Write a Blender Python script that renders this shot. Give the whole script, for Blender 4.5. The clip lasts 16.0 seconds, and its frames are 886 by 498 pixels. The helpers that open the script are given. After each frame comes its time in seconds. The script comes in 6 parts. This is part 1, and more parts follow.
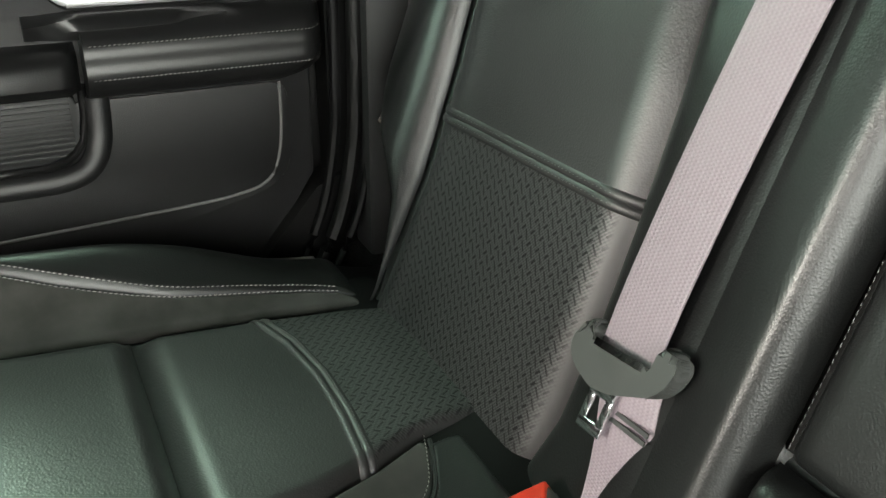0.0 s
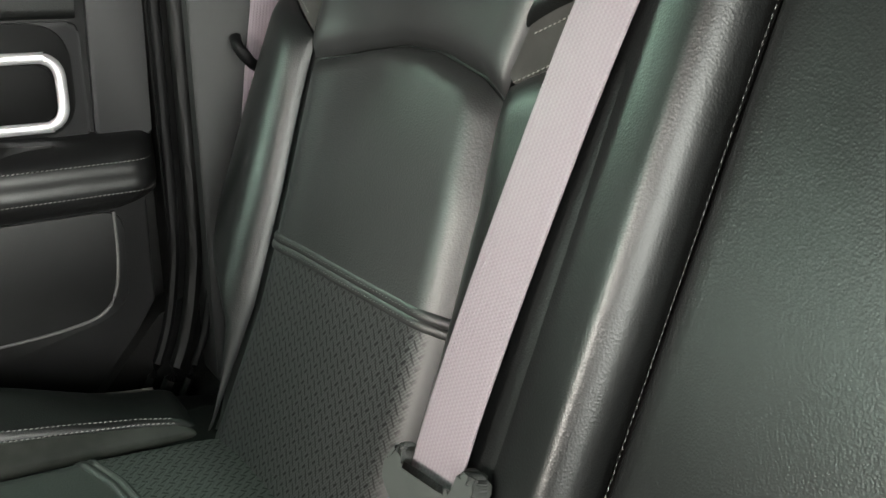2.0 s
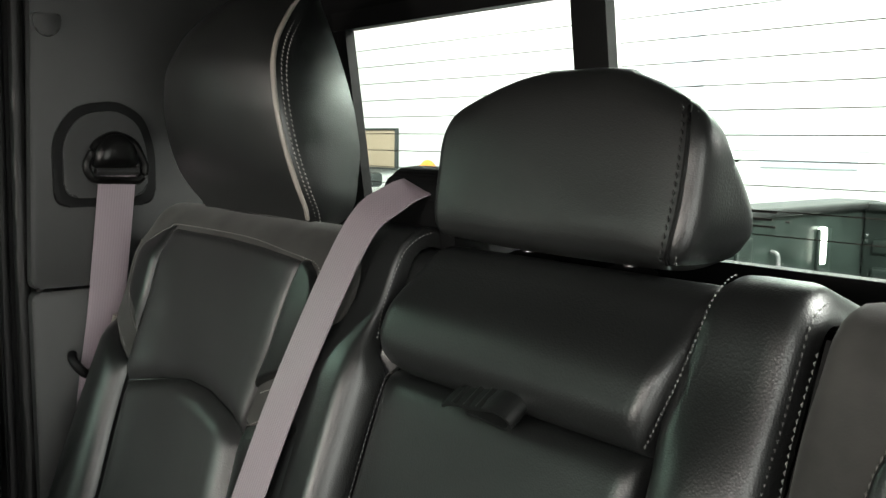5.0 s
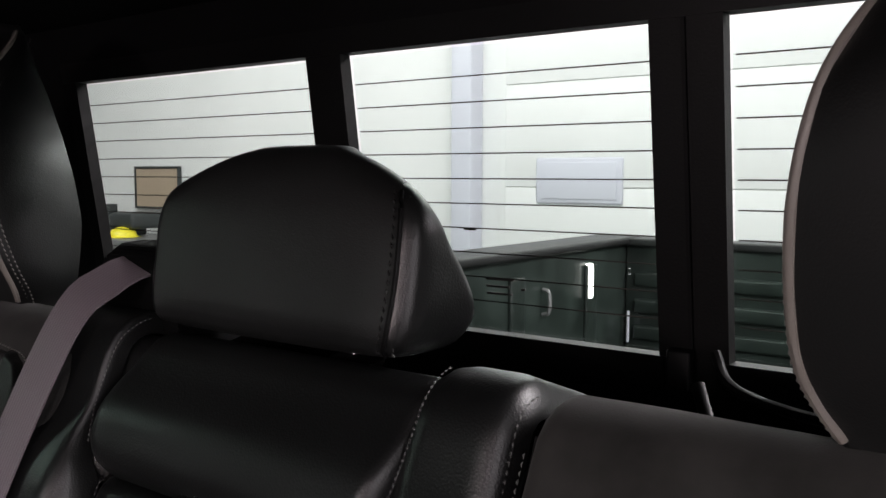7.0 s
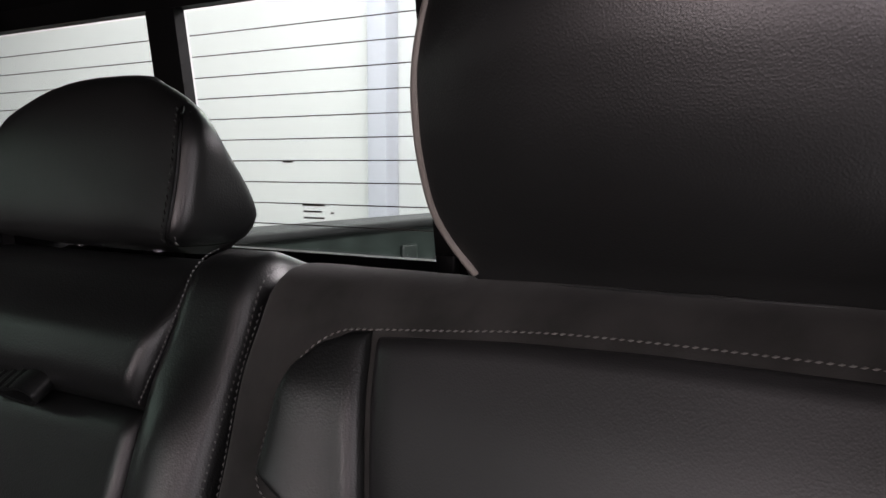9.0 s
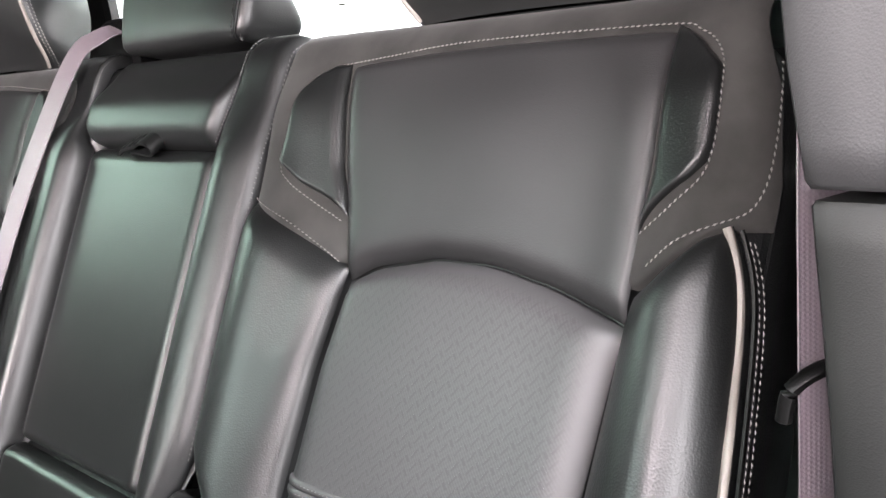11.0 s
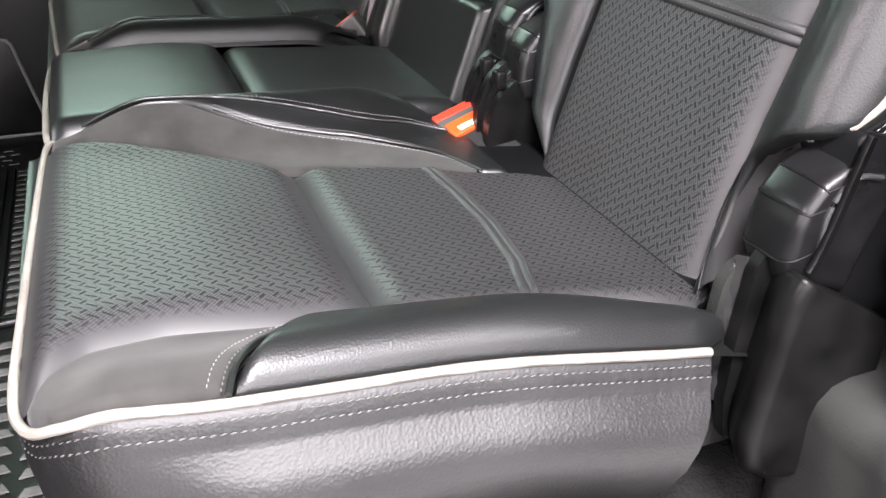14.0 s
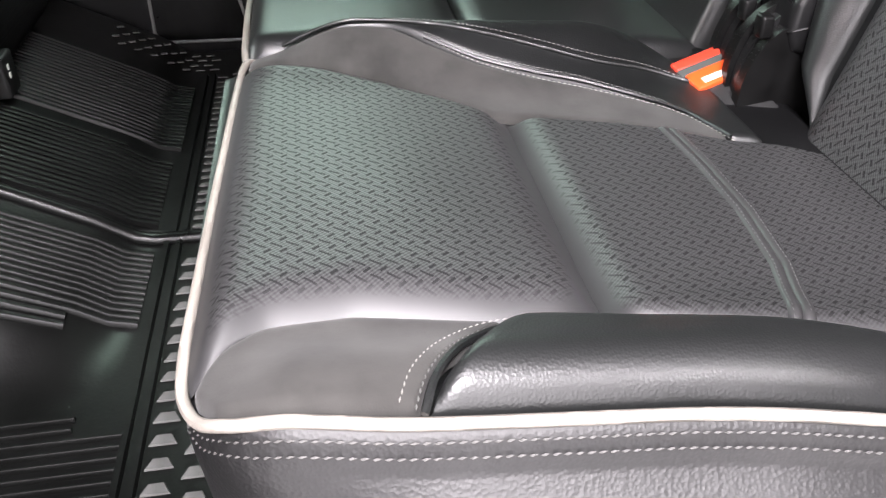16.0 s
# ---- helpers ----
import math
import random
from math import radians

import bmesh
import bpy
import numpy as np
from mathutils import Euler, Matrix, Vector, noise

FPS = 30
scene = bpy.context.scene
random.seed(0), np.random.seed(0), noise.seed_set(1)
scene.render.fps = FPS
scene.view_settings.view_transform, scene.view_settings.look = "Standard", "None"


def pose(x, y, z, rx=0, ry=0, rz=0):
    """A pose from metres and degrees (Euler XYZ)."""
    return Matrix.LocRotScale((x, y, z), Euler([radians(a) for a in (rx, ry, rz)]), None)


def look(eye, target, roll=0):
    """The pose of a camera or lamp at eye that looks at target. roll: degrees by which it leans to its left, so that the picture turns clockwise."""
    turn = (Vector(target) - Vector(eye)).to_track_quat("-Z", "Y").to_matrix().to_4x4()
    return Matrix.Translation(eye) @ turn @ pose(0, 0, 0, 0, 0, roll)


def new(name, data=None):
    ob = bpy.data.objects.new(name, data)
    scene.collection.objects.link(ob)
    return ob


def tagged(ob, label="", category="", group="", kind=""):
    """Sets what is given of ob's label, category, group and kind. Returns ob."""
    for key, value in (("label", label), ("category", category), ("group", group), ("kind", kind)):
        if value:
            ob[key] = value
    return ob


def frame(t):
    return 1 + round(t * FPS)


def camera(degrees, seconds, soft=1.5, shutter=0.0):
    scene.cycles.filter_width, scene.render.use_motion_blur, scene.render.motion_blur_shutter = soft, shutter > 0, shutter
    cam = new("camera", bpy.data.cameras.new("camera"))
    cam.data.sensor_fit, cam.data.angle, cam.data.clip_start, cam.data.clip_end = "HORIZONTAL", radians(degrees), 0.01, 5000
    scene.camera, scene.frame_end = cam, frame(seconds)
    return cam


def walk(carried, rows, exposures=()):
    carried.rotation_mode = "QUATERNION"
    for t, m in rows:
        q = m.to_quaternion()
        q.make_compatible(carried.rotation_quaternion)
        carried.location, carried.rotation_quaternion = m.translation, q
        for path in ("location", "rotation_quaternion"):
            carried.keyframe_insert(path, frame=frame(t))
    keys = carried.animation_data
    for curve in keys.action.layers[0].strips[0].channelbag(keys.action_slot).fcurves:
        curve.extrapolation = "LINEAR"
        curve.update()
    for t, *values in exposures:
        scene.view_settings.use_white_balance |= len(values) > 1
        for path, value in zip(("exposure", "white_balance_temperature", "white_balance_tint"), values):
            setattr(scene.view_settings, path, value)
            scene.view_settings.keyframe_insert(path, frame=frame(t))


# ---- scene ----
cam = camera(54.04, 16.0)
PATH = [
    (0.0, pose(0.1131, -0.2868, 0.8680, 63.923, -0.868, 63.258)),
    (0.5, pose(0.1403, -0.2601, 0.8904, 66.916, -1.447, 61.025)),
    (1.0, pose(0.1673, -0.2563, 0.9154, 68.985, -0.420, 58.818)),
    (1.5, pose(0.1609, -0.2355, 0.9102, 70.661, -0.396, 57.204)),
    (2.0, pose(0.1473, -0.2376, 0.8869, 70.844, -0.585, 55.927)),
    (2.5, pose(0.1817, -0.2520, 0.9233, 70.848, -0.607, 55.048)),
    (3.0, pose(0.2347, -0.2618, 0.9622, 71.626, -0.536, 54.971)),
    (3.5, pose(0.3059, -0.2699, 1.0124, 73.678, -0.448, 54.726)),
    (4.0, pose(0.3629, -0.2797, 1.0407, 77.172, -0.584, 53.932)),
    (4.5, pose(0.4047, -0.2663, 1.0523, 80.218, -0.775, 52.242)),
    (5.0, pose(0.4246, -0.2546, 1.0740, 82.941, -0.768, 49.655)),
    (5.2, pose(0.4266, -0.2497, 1.0793, 83.960, -0.704, 48.632)),
    (7.3, pose(0.4415, -0.1859, 1.1083, 85.044, -0.078, 35.058)),
    (7.5, pose(0.4569, -0.1896, 1.1081, 85.009, 0.015, 34.475)),
    (8.0, pose(0.5087, -0.1822, 1.0981, 84.581, 0.357, 33.722)),
    (8.5, pose(0.5669, -0.1844, 1.0866, 84.287, 0.528, 32.972)),
    (8.7, pose(0.5818, -0.1955, 1.0747, 84.599, -0.075, 32.332)),
    (10.8, pose(0.8317, -0.3259, 0.9361, 82.588, 1.294, 38.923)),
    (11.0, pose(0.8627, -0.3358, 0.9225, 80.884, 1.697, 41.640)),
    (11.5, pose(0.9319, -0.3717, 0.8979, 76.767, 2.362, 48.153)),
    (12.0, pose(0.9865, -0.3746, 0.8612, 73.571, 2.578, 54.442)),
    (12.5, pose(1.0267, -0.3777, 0.8380, 69.780, 2.773, 59.452)),
    (13.0, pose(1.0499, -0.3818, 0.8112, 66.469, 2.354, 62.943)),
    (13.5, pose(1.0610, -0.3797, 0.8045, 63.148, 2.443, 65.849)),
    (14.0, pose(1.0607, -0.3888, 0.7987, 61.507, 0.927, 68.643)),
    (14.5, pose(1.0589, -0.4130, 0.7903, 60.035, 0.808, 70.859)),
    (15.0, pose(1.0554, -0.4408, 0.7882, 59.043, 1.533, 74.219)),
    (15.5, pose(1.0245, -0.4237, 0.7802, 58.390, 2.179, 78.126)),
    (16.0, pose(0.9409, -0.3925, 0.7766, 56.609, 1.161, 81.495)),
]
walk(cam, PATH, [(0.0, 1.72, 6750, -4), (2.0, 1.76, 6700, -3), (3.0, 1.78, 6700, -13), (3.5, 1.78, 6700, -14), (4.5, 1.24, 6700, -8), (5.2, 0.75, 6700, 0), (7.3, -0.7, 6600, 17), (8.7, -0.7, 6600, 18),
                 (10.8, 2.08, 6500, 12), (12.0, 2.0, 6500, 12), (13.0, 1.75, 6500, 14), (13.5, 1.47, 6500, 14), (14.0, 1.29, 6500, 13), (15.0, 1.16, 6500, 14), (16.0, 1.2, 6500, 14)])


# ---- exposure, world and lamps ----
scene.view_settings.exposure = 0.0
world = bpy.data.worlds.new("garage_air")
scene.world = world
world.use_nodes = True
world.node_tree.nodes["Background"].inputs[0].default_value = (0.9, 1.0, 0.95, 1)
world.node_tree.nodes["Background"].inputs[1].default_value = 0.01


def lamp(name, eye, target, sx, sy, watts, colour):
    data = bpy.data.lights.new(name, "AREA")
    data.shape, data.size, data.size_y, data.energy, data.color = "RECTANGLE", sx, sy, watts, colour
    ob = new(name, data)
    ob.matrix_world = look(eye, target)
    return ob


lamp("lamp_near_side", (2.6, -0.55, 1.15), (0.5, -0.2, 0.6), 2.2, 1.5, 58, (1.0, 0.96, 0.98))
lamp("lamp_near_front", (1.70, -2.5, 1.50), (0.2, 0.1, 0.85), 0.9, 0.6, 29, (1.0, 0.89, 0.92))
lamp("lamp_front_near", (0.25, -2.6, 1.2), (0.5, 0.1, 1.1), 0.5, 0.36, 31, (1.0, 0.88, 0.88))
lamp("lamp_near_ceiling", (1.95, -0.5, 2.6), (0.8, -0.3, 0.0), 0.8, 0.5, 165, (1.0, 0.96, 0.99))
lamp("lamp_near_rear", (2.0, 1.7, 2.3), (1.8, 0.5, -0.6), 1.2, 0.5, 200, (1.0, 0.97, 0.98))
lamp("lamp_far_side", (-2.9, -0.5, 1.9), (-0.4, -0.3, 0.6), 1.3, 1.0, 27, (0.76, 1.0, 0.88))
lamp("lamp_far_ceiling", (-1.75, -0.45, 2.7), (-0.5, -0.3, 0.5), 0.5, 1.2, 36, (0.78, 1.0, 0.87))
lamp("lamp_behind", (-2.6, 2.1, 2.9), (-3.0, 3.7, 0.8), 6.0, 0.6, 180, (1.0, 1.0, 1.0))
lamp("lamp_rear_ceiling", (-0.4, 3.0, 2.6), (0.0, 0.2, 1.0), 2.0, 0.4, 40, (0.95, 1.0, 0.97))
lamp("lamp_front", (-0.9, -3.6, 1.9), (0.0, -0.1, 0.8), 2.2, 0.8, 42, (0.80, 0.99, 0.92))


# ---- materials ----
def mat(name, colour, rough=0.5, metal=0.0, spec=0.5):
    m = bpy.data.materials.new(name)
    m.use_nodes = True
    p = m.node_tree.nodes["Principled BSDF"]
    p.inputs["Base Color"].default_value = (*colour, 1)
    p.inputs["Roughness"].default_value = rough
    p.inputs["Metallic"].default_value = metal
    p.inputs["Specular IOR Level"].default_value = spec
    return m


def node(m, kind, **values):
    n = m.node_tree.nodes.new(kind)
    for key, value in values.items():
        n.inputs[key].default_value = value
    return n


def link(m, a, b):
    m.node_tree.links.new(a, b)


def coords(m, kind="UV"):
    return m.node_tree.nodes.new("ShaderNodeTexCoord").outputs[kind]


def math_node(m, op, a, b=None):
    n = m.node_tree.nodes.new("ShaderNodeMath")
    n.operation = op
    for i, v in enumerate((a, b)):
        if v is None:
            continue
        if isinstance(v, (int, float)):
            n.inputs[i].default_value = v
        else:
            link(m, v, n.inputs[i])
    return n.outputs[0]


def grain(m, scale, depth, big=6.0, vary=0.25, colour=None, rough=None, cells=True, kind="Object", crease=1.2):
    """Fine relief of cells or noise, and slow changes of colour and gloss."""
    p = m.node_tree.nodes["Principled BSDF"]
    co = coords(m, kind)
    if cells:
        fine = node(m, "ShaderNodeTexVoronoi", Scale=scale)
        fine.feature = "SMOOTH_F1"
        fine.inputs["Smoothness"].default_value = 0.3
        out = fine.outputs["Distance"]
    else:
        fine = node(m, "ShaderNodeTexNoise", Scale=scale, Detail=3.0)
        out = fine.outputs["Fac"]
    link(m, co, fine.inputs["Vector"])
    slow = node(m, "ShaderNodeTexNoise", Scale=big, Detail=4.0)
    link(m, co, slow.inputs["Vector"])
    wrinkle = node(m, "ShaderNodeTexNoise", Scale=big * 7, Detail=2.0)
    link(m, co, wrinkle.inputs["Vector"])
    bump = node(m, "ShaderNodeBump", Strength=1.0, Distance=depth)
    total = math_node(m, "ADD", out, math_node(m, "MULTIPLY", wrinkle.outputs["Fac"], crease))
    link(m, total, bump.inputs["Height"])
    link(m, bump.outputs[0], p.inputs["Normal"])
    base = colour or tuple(p.inputs["Base Color"].default_value)[:3]
    ramp = node(m, "ShaderNodeMix")
    ramp.data_type = "RGBA"
    ramp.inputs[6].default_value = (*[c * (1 - vary) for c in base], 1)
    ramp.inputs[7].default_value = (*[c * (1 + vary) for c in base], 1)
    spread = node(m, "ShaderNodeMapRange")
    spread.inputs["From Min"].default_value, spread.inputs["From Max"].default_value = 0.32, 0.68
    link(m, slow.outputs["Fac"], spread.inputs["Value"])
    link(m, spread.outputs[0], ramp.inputs[0])
    link(m, ramp.outputs[2], p.inputs["Base Color"])
    r = rough or p.inputs["Roughness"].default_value
    rr = node(m, "ShaderNodeMapRange")
    rr.inputs["To Min"].default_value, rr.inputs["To Max"].default_value = r - 0.07, r + 0.09
    link(m, slow.outputs["Fac"], rr.inputs["Value"])
    link(m, rr.outputs[0], p.inputs["Roughness"])
    return m


leather = grain(mat("black_leather", (0.0065, 0.007, 0.007), 0.35, spec=0.46), 720, 0.00012, crease=0.35)
leather_head = grain(mat("grained_headrest_leather", (0.0085, 0.009, 0.0088), 0.38, spec=0.85), 800, 0.00010, crease=0.5)
pillar_grey = grain(mat("pale_grey_pillar_plastic", (0.019, 0.019, 0.0195), 0.5, spec=0.3), 900, 0.0001)
side_vinyl = grain(mat("black_side_vinyl", (0.009, 0.0088, 0.0091), 0.37, spec=0.8), 430, 0.00020, big=9, vary=0.3, crease=0.25)
leather_soft = grain(mat("black_leather_soft", (0.0075, 0.008, 0.008), 0.36, spec=0.45), 620, 0.00013, crease=0.3)
insert_leather = grain(mat("pebbled_insert_leather", (0.022, 0.0222, 0.0224), 0.38, spec=0.5), 620, 0.00014, big=8, vary=0.15, crease=0.35)
leather_fine = grain(mat("fine_grained_insert_leather", (0.017, 0.0168, 0.0171), 0.42, spec=0.42), 850, 0.00007, crease=0.2)
suede = grain(mat("dark_suede", (0.031, 0.0302, 0.0286), 0.95, spec=0.06), 900, 0.00012, big=22, vary=0.3, cells=False, crease=0.5)
suede.node_tree.nodes["Principled BSDF"].inputs["Sheen Weight"].default_value = 0.1
suede_grey = grain(mat("grey_lining_cloth", (0.013, 0.0128, 0.013), 0.8, spec=0.2), 600, 0.0002, cells=False)
plastic = grain(mat("black_moulded_plastic", (0.0028, 0.0028, 0.0030), 0.5, spec=0.13), 1200, 0.0001)
plastic_grey = grain(mat("dark_grey_moulded_plastic", (0.020, 0.0204, 0.0206), 0.48, spec=0.35), 1100, 0.00012)
door_grey = grain(mat("dark_grey_door_trim", (0.014, 0.014, 0.015), 0.45, spec=0.28), 900, 0.0001)
near_trim = grain(mat("charcoal_pillar_plastic", (0.0105, 0.011, 0.0105), 0.5, spec=0.25), 1100, 0.00008, vary=0.35)
door_black = grain(mat("black_door_trim", (0.009, 0.009, 0.0094), 0.42, spec=0.32), 900, 0.00012, big=8, vary=0.3)
door_leather = grain(mat("black_armrest_vinyl", (0.007, 0.007, 0.0072), 0.30, spec=0.42), 800, 0.00008, crease=0.2)
gloss_black = grain(mat("glossy_black_plastic", (0.004, 0.004, 0.004), 0.3, spec=0.14), 1300, 0.00006, big=25, vary=0.5)
hinge_plastic = grain(mat("shiny_hinge_plastic", (0.005, 0.005, 0.0052), 0.28, spec=0.34), 1300, 0.00005, big=25, vary=0.4)
grained_grey = grain(mat("scuffed_grained_plastic", (0.014, 0.0145, 0.0135), 0.5, spec=0.3), 420, 0.0002, big=18, vary=0.5, crease=0.4)
seal = grain(mat("black_rubber_seal", (0.0025, 0.0025, 0.0025), 0.45, spec=0.2), 500, 0.0001)
piping_mat = grain(mat("cream_white_piping", (0.19, 0.173, 0.153), 0.45), 900, 0.0001, vary=0.08)
thread = mat("pale_grey_thread", (0.18, 0.173, 0.163), 0.6)
thread_dark = mat("dim_grey_thread", (0.085, 0.085, 0.082), 0.6)
thread_side = mat("dull_grey_thread", (0.055, 0.053, 0.051), 0.7)
thread_black = mat("black_thread", (0.02, 0.02, 0.02), 0.6)
chrome = mat("bright_chrome", (0.75, 0.75, 0.76), 0.12, 1.0)
satin_silver = mat("satin_silver_trim", (0.72, 0.71, 0.73), 0.42, 0.75)
lever_grey = grain(mat("smooth_grey_lever_plastic", (0.045, 0.045, 0.047), 0.32, spec=0.6), 900, 0.00004, vary=0.1)
trim_grey = grain(mat("pale_grey_edge_trim", (0.16, 0.16, 0.155), 0.4, spec=0.4), 900, 0.00005, vary=0.1)
red = mat("red_buckle_plastic", (0.50, 0.035, 0.018), 0.3)
orange = mat("orange_red_button", (0.62, 0.065, 0.012), 0.3)
white_print = mat("white_print", (0.8, 0.78, 0.74), 0.5)
buckle_black = mat("buckle_black_plastic", (0.016, 0.016, 0.016), 0.35)
buckle_side = mat("scuffed_buckle_plastic", (0.05, 0.048, 0.047), 0.4)
buckle_grey = mat("buckle_grey_plastic", (0.045, 0.048, 0.046), 0.45)
headliner = grain(mat("dark_headliner_cloth", (0.012, 0.012, 0.012), 0.95, spec=0.1), 600, 0.0002, cells=False)
carpet = grain(mat("charcoal_carpet", (0.009, 0.009, 0.0088), 0.95, spec=0.1), 350, 0.002, big=20, cells=False)
rubber = grain(mat("black_rubber_mat", (0.003, 0.0032, 0.003), 0.30, spec=0.24), 300, 0.0002, big=9, vary=0.4, cells=False)
rib_rubber = grain(mat("glossy_ribbed_rubber", (0.0028, 0.003, 0.0028), 0.38, spec=0.2), 300, 0.0001, big=9, vary=0.4, cells=False)
tread_grey = grain(mat("worn_grey_rubber", (0.06, 0.06, 0.058), 0.5, spec=0.3), 260, 0.0002, big=30, vary=0.3, cells=False)
white_wall = grain(mat("white_painted_wall", (0.80, 0.81, 0.80), 0.6), 8, 0.002, big=1.5, vary=0.03, cells=False)
lavender = mat("pale_lavender_steel", (0.62, 0.63, 0.70), 0.5)
grey_paint = grain(mat("grey_unseen_room", (0.10, 0.10, 0.10), 0.7), 8, 0.003, big=1.5, vary=0.2, cells=False)
concrete = grain(mat("grey_concrete", (0.30, 0.298, 0.295), 0.6), 40, 0.002, big=2, vary=0.2, cells=False)
bed_paint = grain(mat("dark_green_bed_liner", (0.025, 0.034, 0.030), 0.3), 120, 0.0006, big=8, vary=0.4, cells=False)
tan = mat("tan_cork_board", (0.42, 0.33, 0.24), 0.8)
steel = mat("grey_steel", (0.3, 0.3, 0.3), 0.45, 0.6)
yellow = mat("yellow_plastic", (0.85, 0.75, 0.04), 0.4)
orange_box = mat("orange_plastic", (0.85, 0.25, 0.04), 0.45)
teal = mat("teal_cloth", (0.03, 0.12, 0.14), 0.8)
dark_thing = mat("dark_workshop_paint", (0.03, 0.035, 0.035), 0.5)
wire_mat = mat("dark_heater_wire", (0.05, 0.045, 0.04), 0.6)
copper = mat("brass_contact", (0.45, 0.25, 0.14), 0.4, 0.8)
# emissive white for the bright spot on the bed wall
lens = mat("glowing_white", (0.9, 0.9, 0.85), 0.3)
lens.node_tree.nodes["Principled BSDF"].inputs["Emission Color"].default_value = (1, 1, 0.95, 1)
lens.node_tree.nodes["Principled BSDF"].inputs["Emission Strength"].default_value = 6.0


def woven(name, colour, contrast, depth):
    """Cloth with a fine twill and rows of dark woven dashes that lean one way and then the other. UV is in metres."""
    m = mat(name, colour, 0.45, spec=0.5)
    p = m.node_tree.nodes["Principled BSDF"]
    sep = node(m, "ShaderNodeSeparateXYZ")
    link(m, coords(m, "UV"), sep.inputs[0])
    x, y = sep.outputs[0], sep.outputs[1]
    worn = node(m, "ShaderNodeAttribute")
    worn.attribute_name = "rise"
    keep = node(m, "ShaderNodeMapRange")
    keep.inputs["From Min"].default_value, keep.inputs["From Max"].default_value = 0.55, 0.92
    link(m, worn.outputs["Fac"], keep.inputs["Value"])
    # short thick dashes lean one way, thin long ones the other, over a fine pebbled mesh
    wide, tall = 0.0094, 0.0120
    v = math_node(m, "DIVIDE", x, tall)

    def dash(shift_u, centre_v, lean, half, thick):
        u = math_node(m, "ADD", math_node(m, "DIVIDE", y, wide), shift_u)
        a = math_node(m, "MULTIPLY", math_node(m, "SUBTRACT", math_node(m, "FRACT", u), 0.5), wide)
        w = math_node(m, "FRACT", math_node(m, "ADD", v, 0.5 - centre_v))
        c = math_node(m, "MULTIPLY", math_node(m, "SUBTRACT", w, 0.5), tall)
        ca, sa = math.cos(lean), math.sin(lean)
        along = math_node(m, "ADD", math_node(m, "MULTIPLY", a, ca), math_node(m, "MULTIPLY", c, sa))
        across = math_node(m, "SUBTRACT", math_node(m, "MULTIPLY", c, ca), math_node(m, "MULTIPLY", a, sa))
        return math_node(m, "MULTIPLY", math_node(m, "LESS_THAN", math_node(m, "ABSOLUTE", along), half), math_node(m, "LESS_THAN", math_node(m, "ABSOLUTE", across), thick))

    thick = dash(0.0, 0.25, -0.66, 0.0026, 0.0010)
    thin = dash(0.45, 0.75, 0.62, 0.0044, 0.00075)
    marks = math_node(m, "MULTIPLY", math_node(m, "MAXIMUM", thick, math_node(m, "MULTIPLY", thin, 0.95)), keep.outputs[0])
    l1 = math_node(m, "SINE", math_node(m, "MULTIPLY", math_node(m, "ADD", math_node(m, "MULTIPLY", x, 0.80), math_node(m, "MULTIPLY", y, 0.60)), 6.283 / 0.0021))
    l2 = math_node(m, "SINE", math_node(m, "MULTIPLY", math_node(m, "SUBTRACT", math_node(m, "MULTIPLY", y, 0.80), math_node(m, "MULTIPLY", x, 0.60)), 6.283 / 0.0030))
    mesh = math_node(m, "ADD", 0.62, math_node(m, "ADD", math_node(m, "MULTIPLY", l1, 0.34), math_node(m, "MULTIPLY", l2, 0.16)))
    mesh = math_node(m, "ADD", 0.62, math_node(m, "MULTIPLY", math_node(m, "SUBTRACT", mesh, 0.62), keep.outputs[0]))
    ridge = math_node(m, "MULTIPLY", mesh, math_node(m, "SUBTRACT", 1.0, marks))
    height = ridge
    bump = node(m, "ShaderNodeBump", Strength=1.0, Distance=depth)
    link(m, height, bump.inputs["Height"])
    link(m, bump.outputs[0], p.inputs["Normal"])
    slow = node(m, "ShaderNodeTexNoise", Scale=9.0, Detail=3.0)
    link(m, coords(m, "Object"), slow.inputs["Vector"])
    light = math_node(m, "ADD", 1.0 - contrast, math_node(m, "MULTIPLY", ridge, contrast * 1.3))
    tone = math_node(m, "MULTIPLY", light, math_node(m, "ADD", 0.8, math_node(m, "MULTIPLY", slow.outputs["Fac"], 0.4)))
    scale = node(m, "ShaderNodeVectorMath")
    scale.operation = "SCALE"
    scale.inputs[0].default_value = colour
    link(m, tone, scale.inputs[3])
    link(m, scale.outputs[0], p.inputs["Base Color"])
    gloss = math_node(m, "ADD", 0.45, math_node(m, "MULTIPLY", marks, 0.3 * contrast))
    link(m, gloss, p.inputs["Roughness"])
    # the raised threads shine, the sunken dashes don't
    shine = math_node(m, "ADD", 0.5 - 0.26 * contrast, math_node(m, "MULTIPLY", ridge, 0.5 * contrast))
    link(m, shine, p.inputs["Specular IOR Level"])
    return m


weave = woven("woven_cloth_with_dashes", (0.027, 0.0266, 0.0274), 0.80, 0.00016)
emboss = woven("faintly_embossed_leather", (0.0235, 0.0231, 0.0236), 0.15, 0.00005)
weave_faint = woven("fine_woven_cloth", (0.024, 0.0236, 0.0241), 0.34, 0.00005)


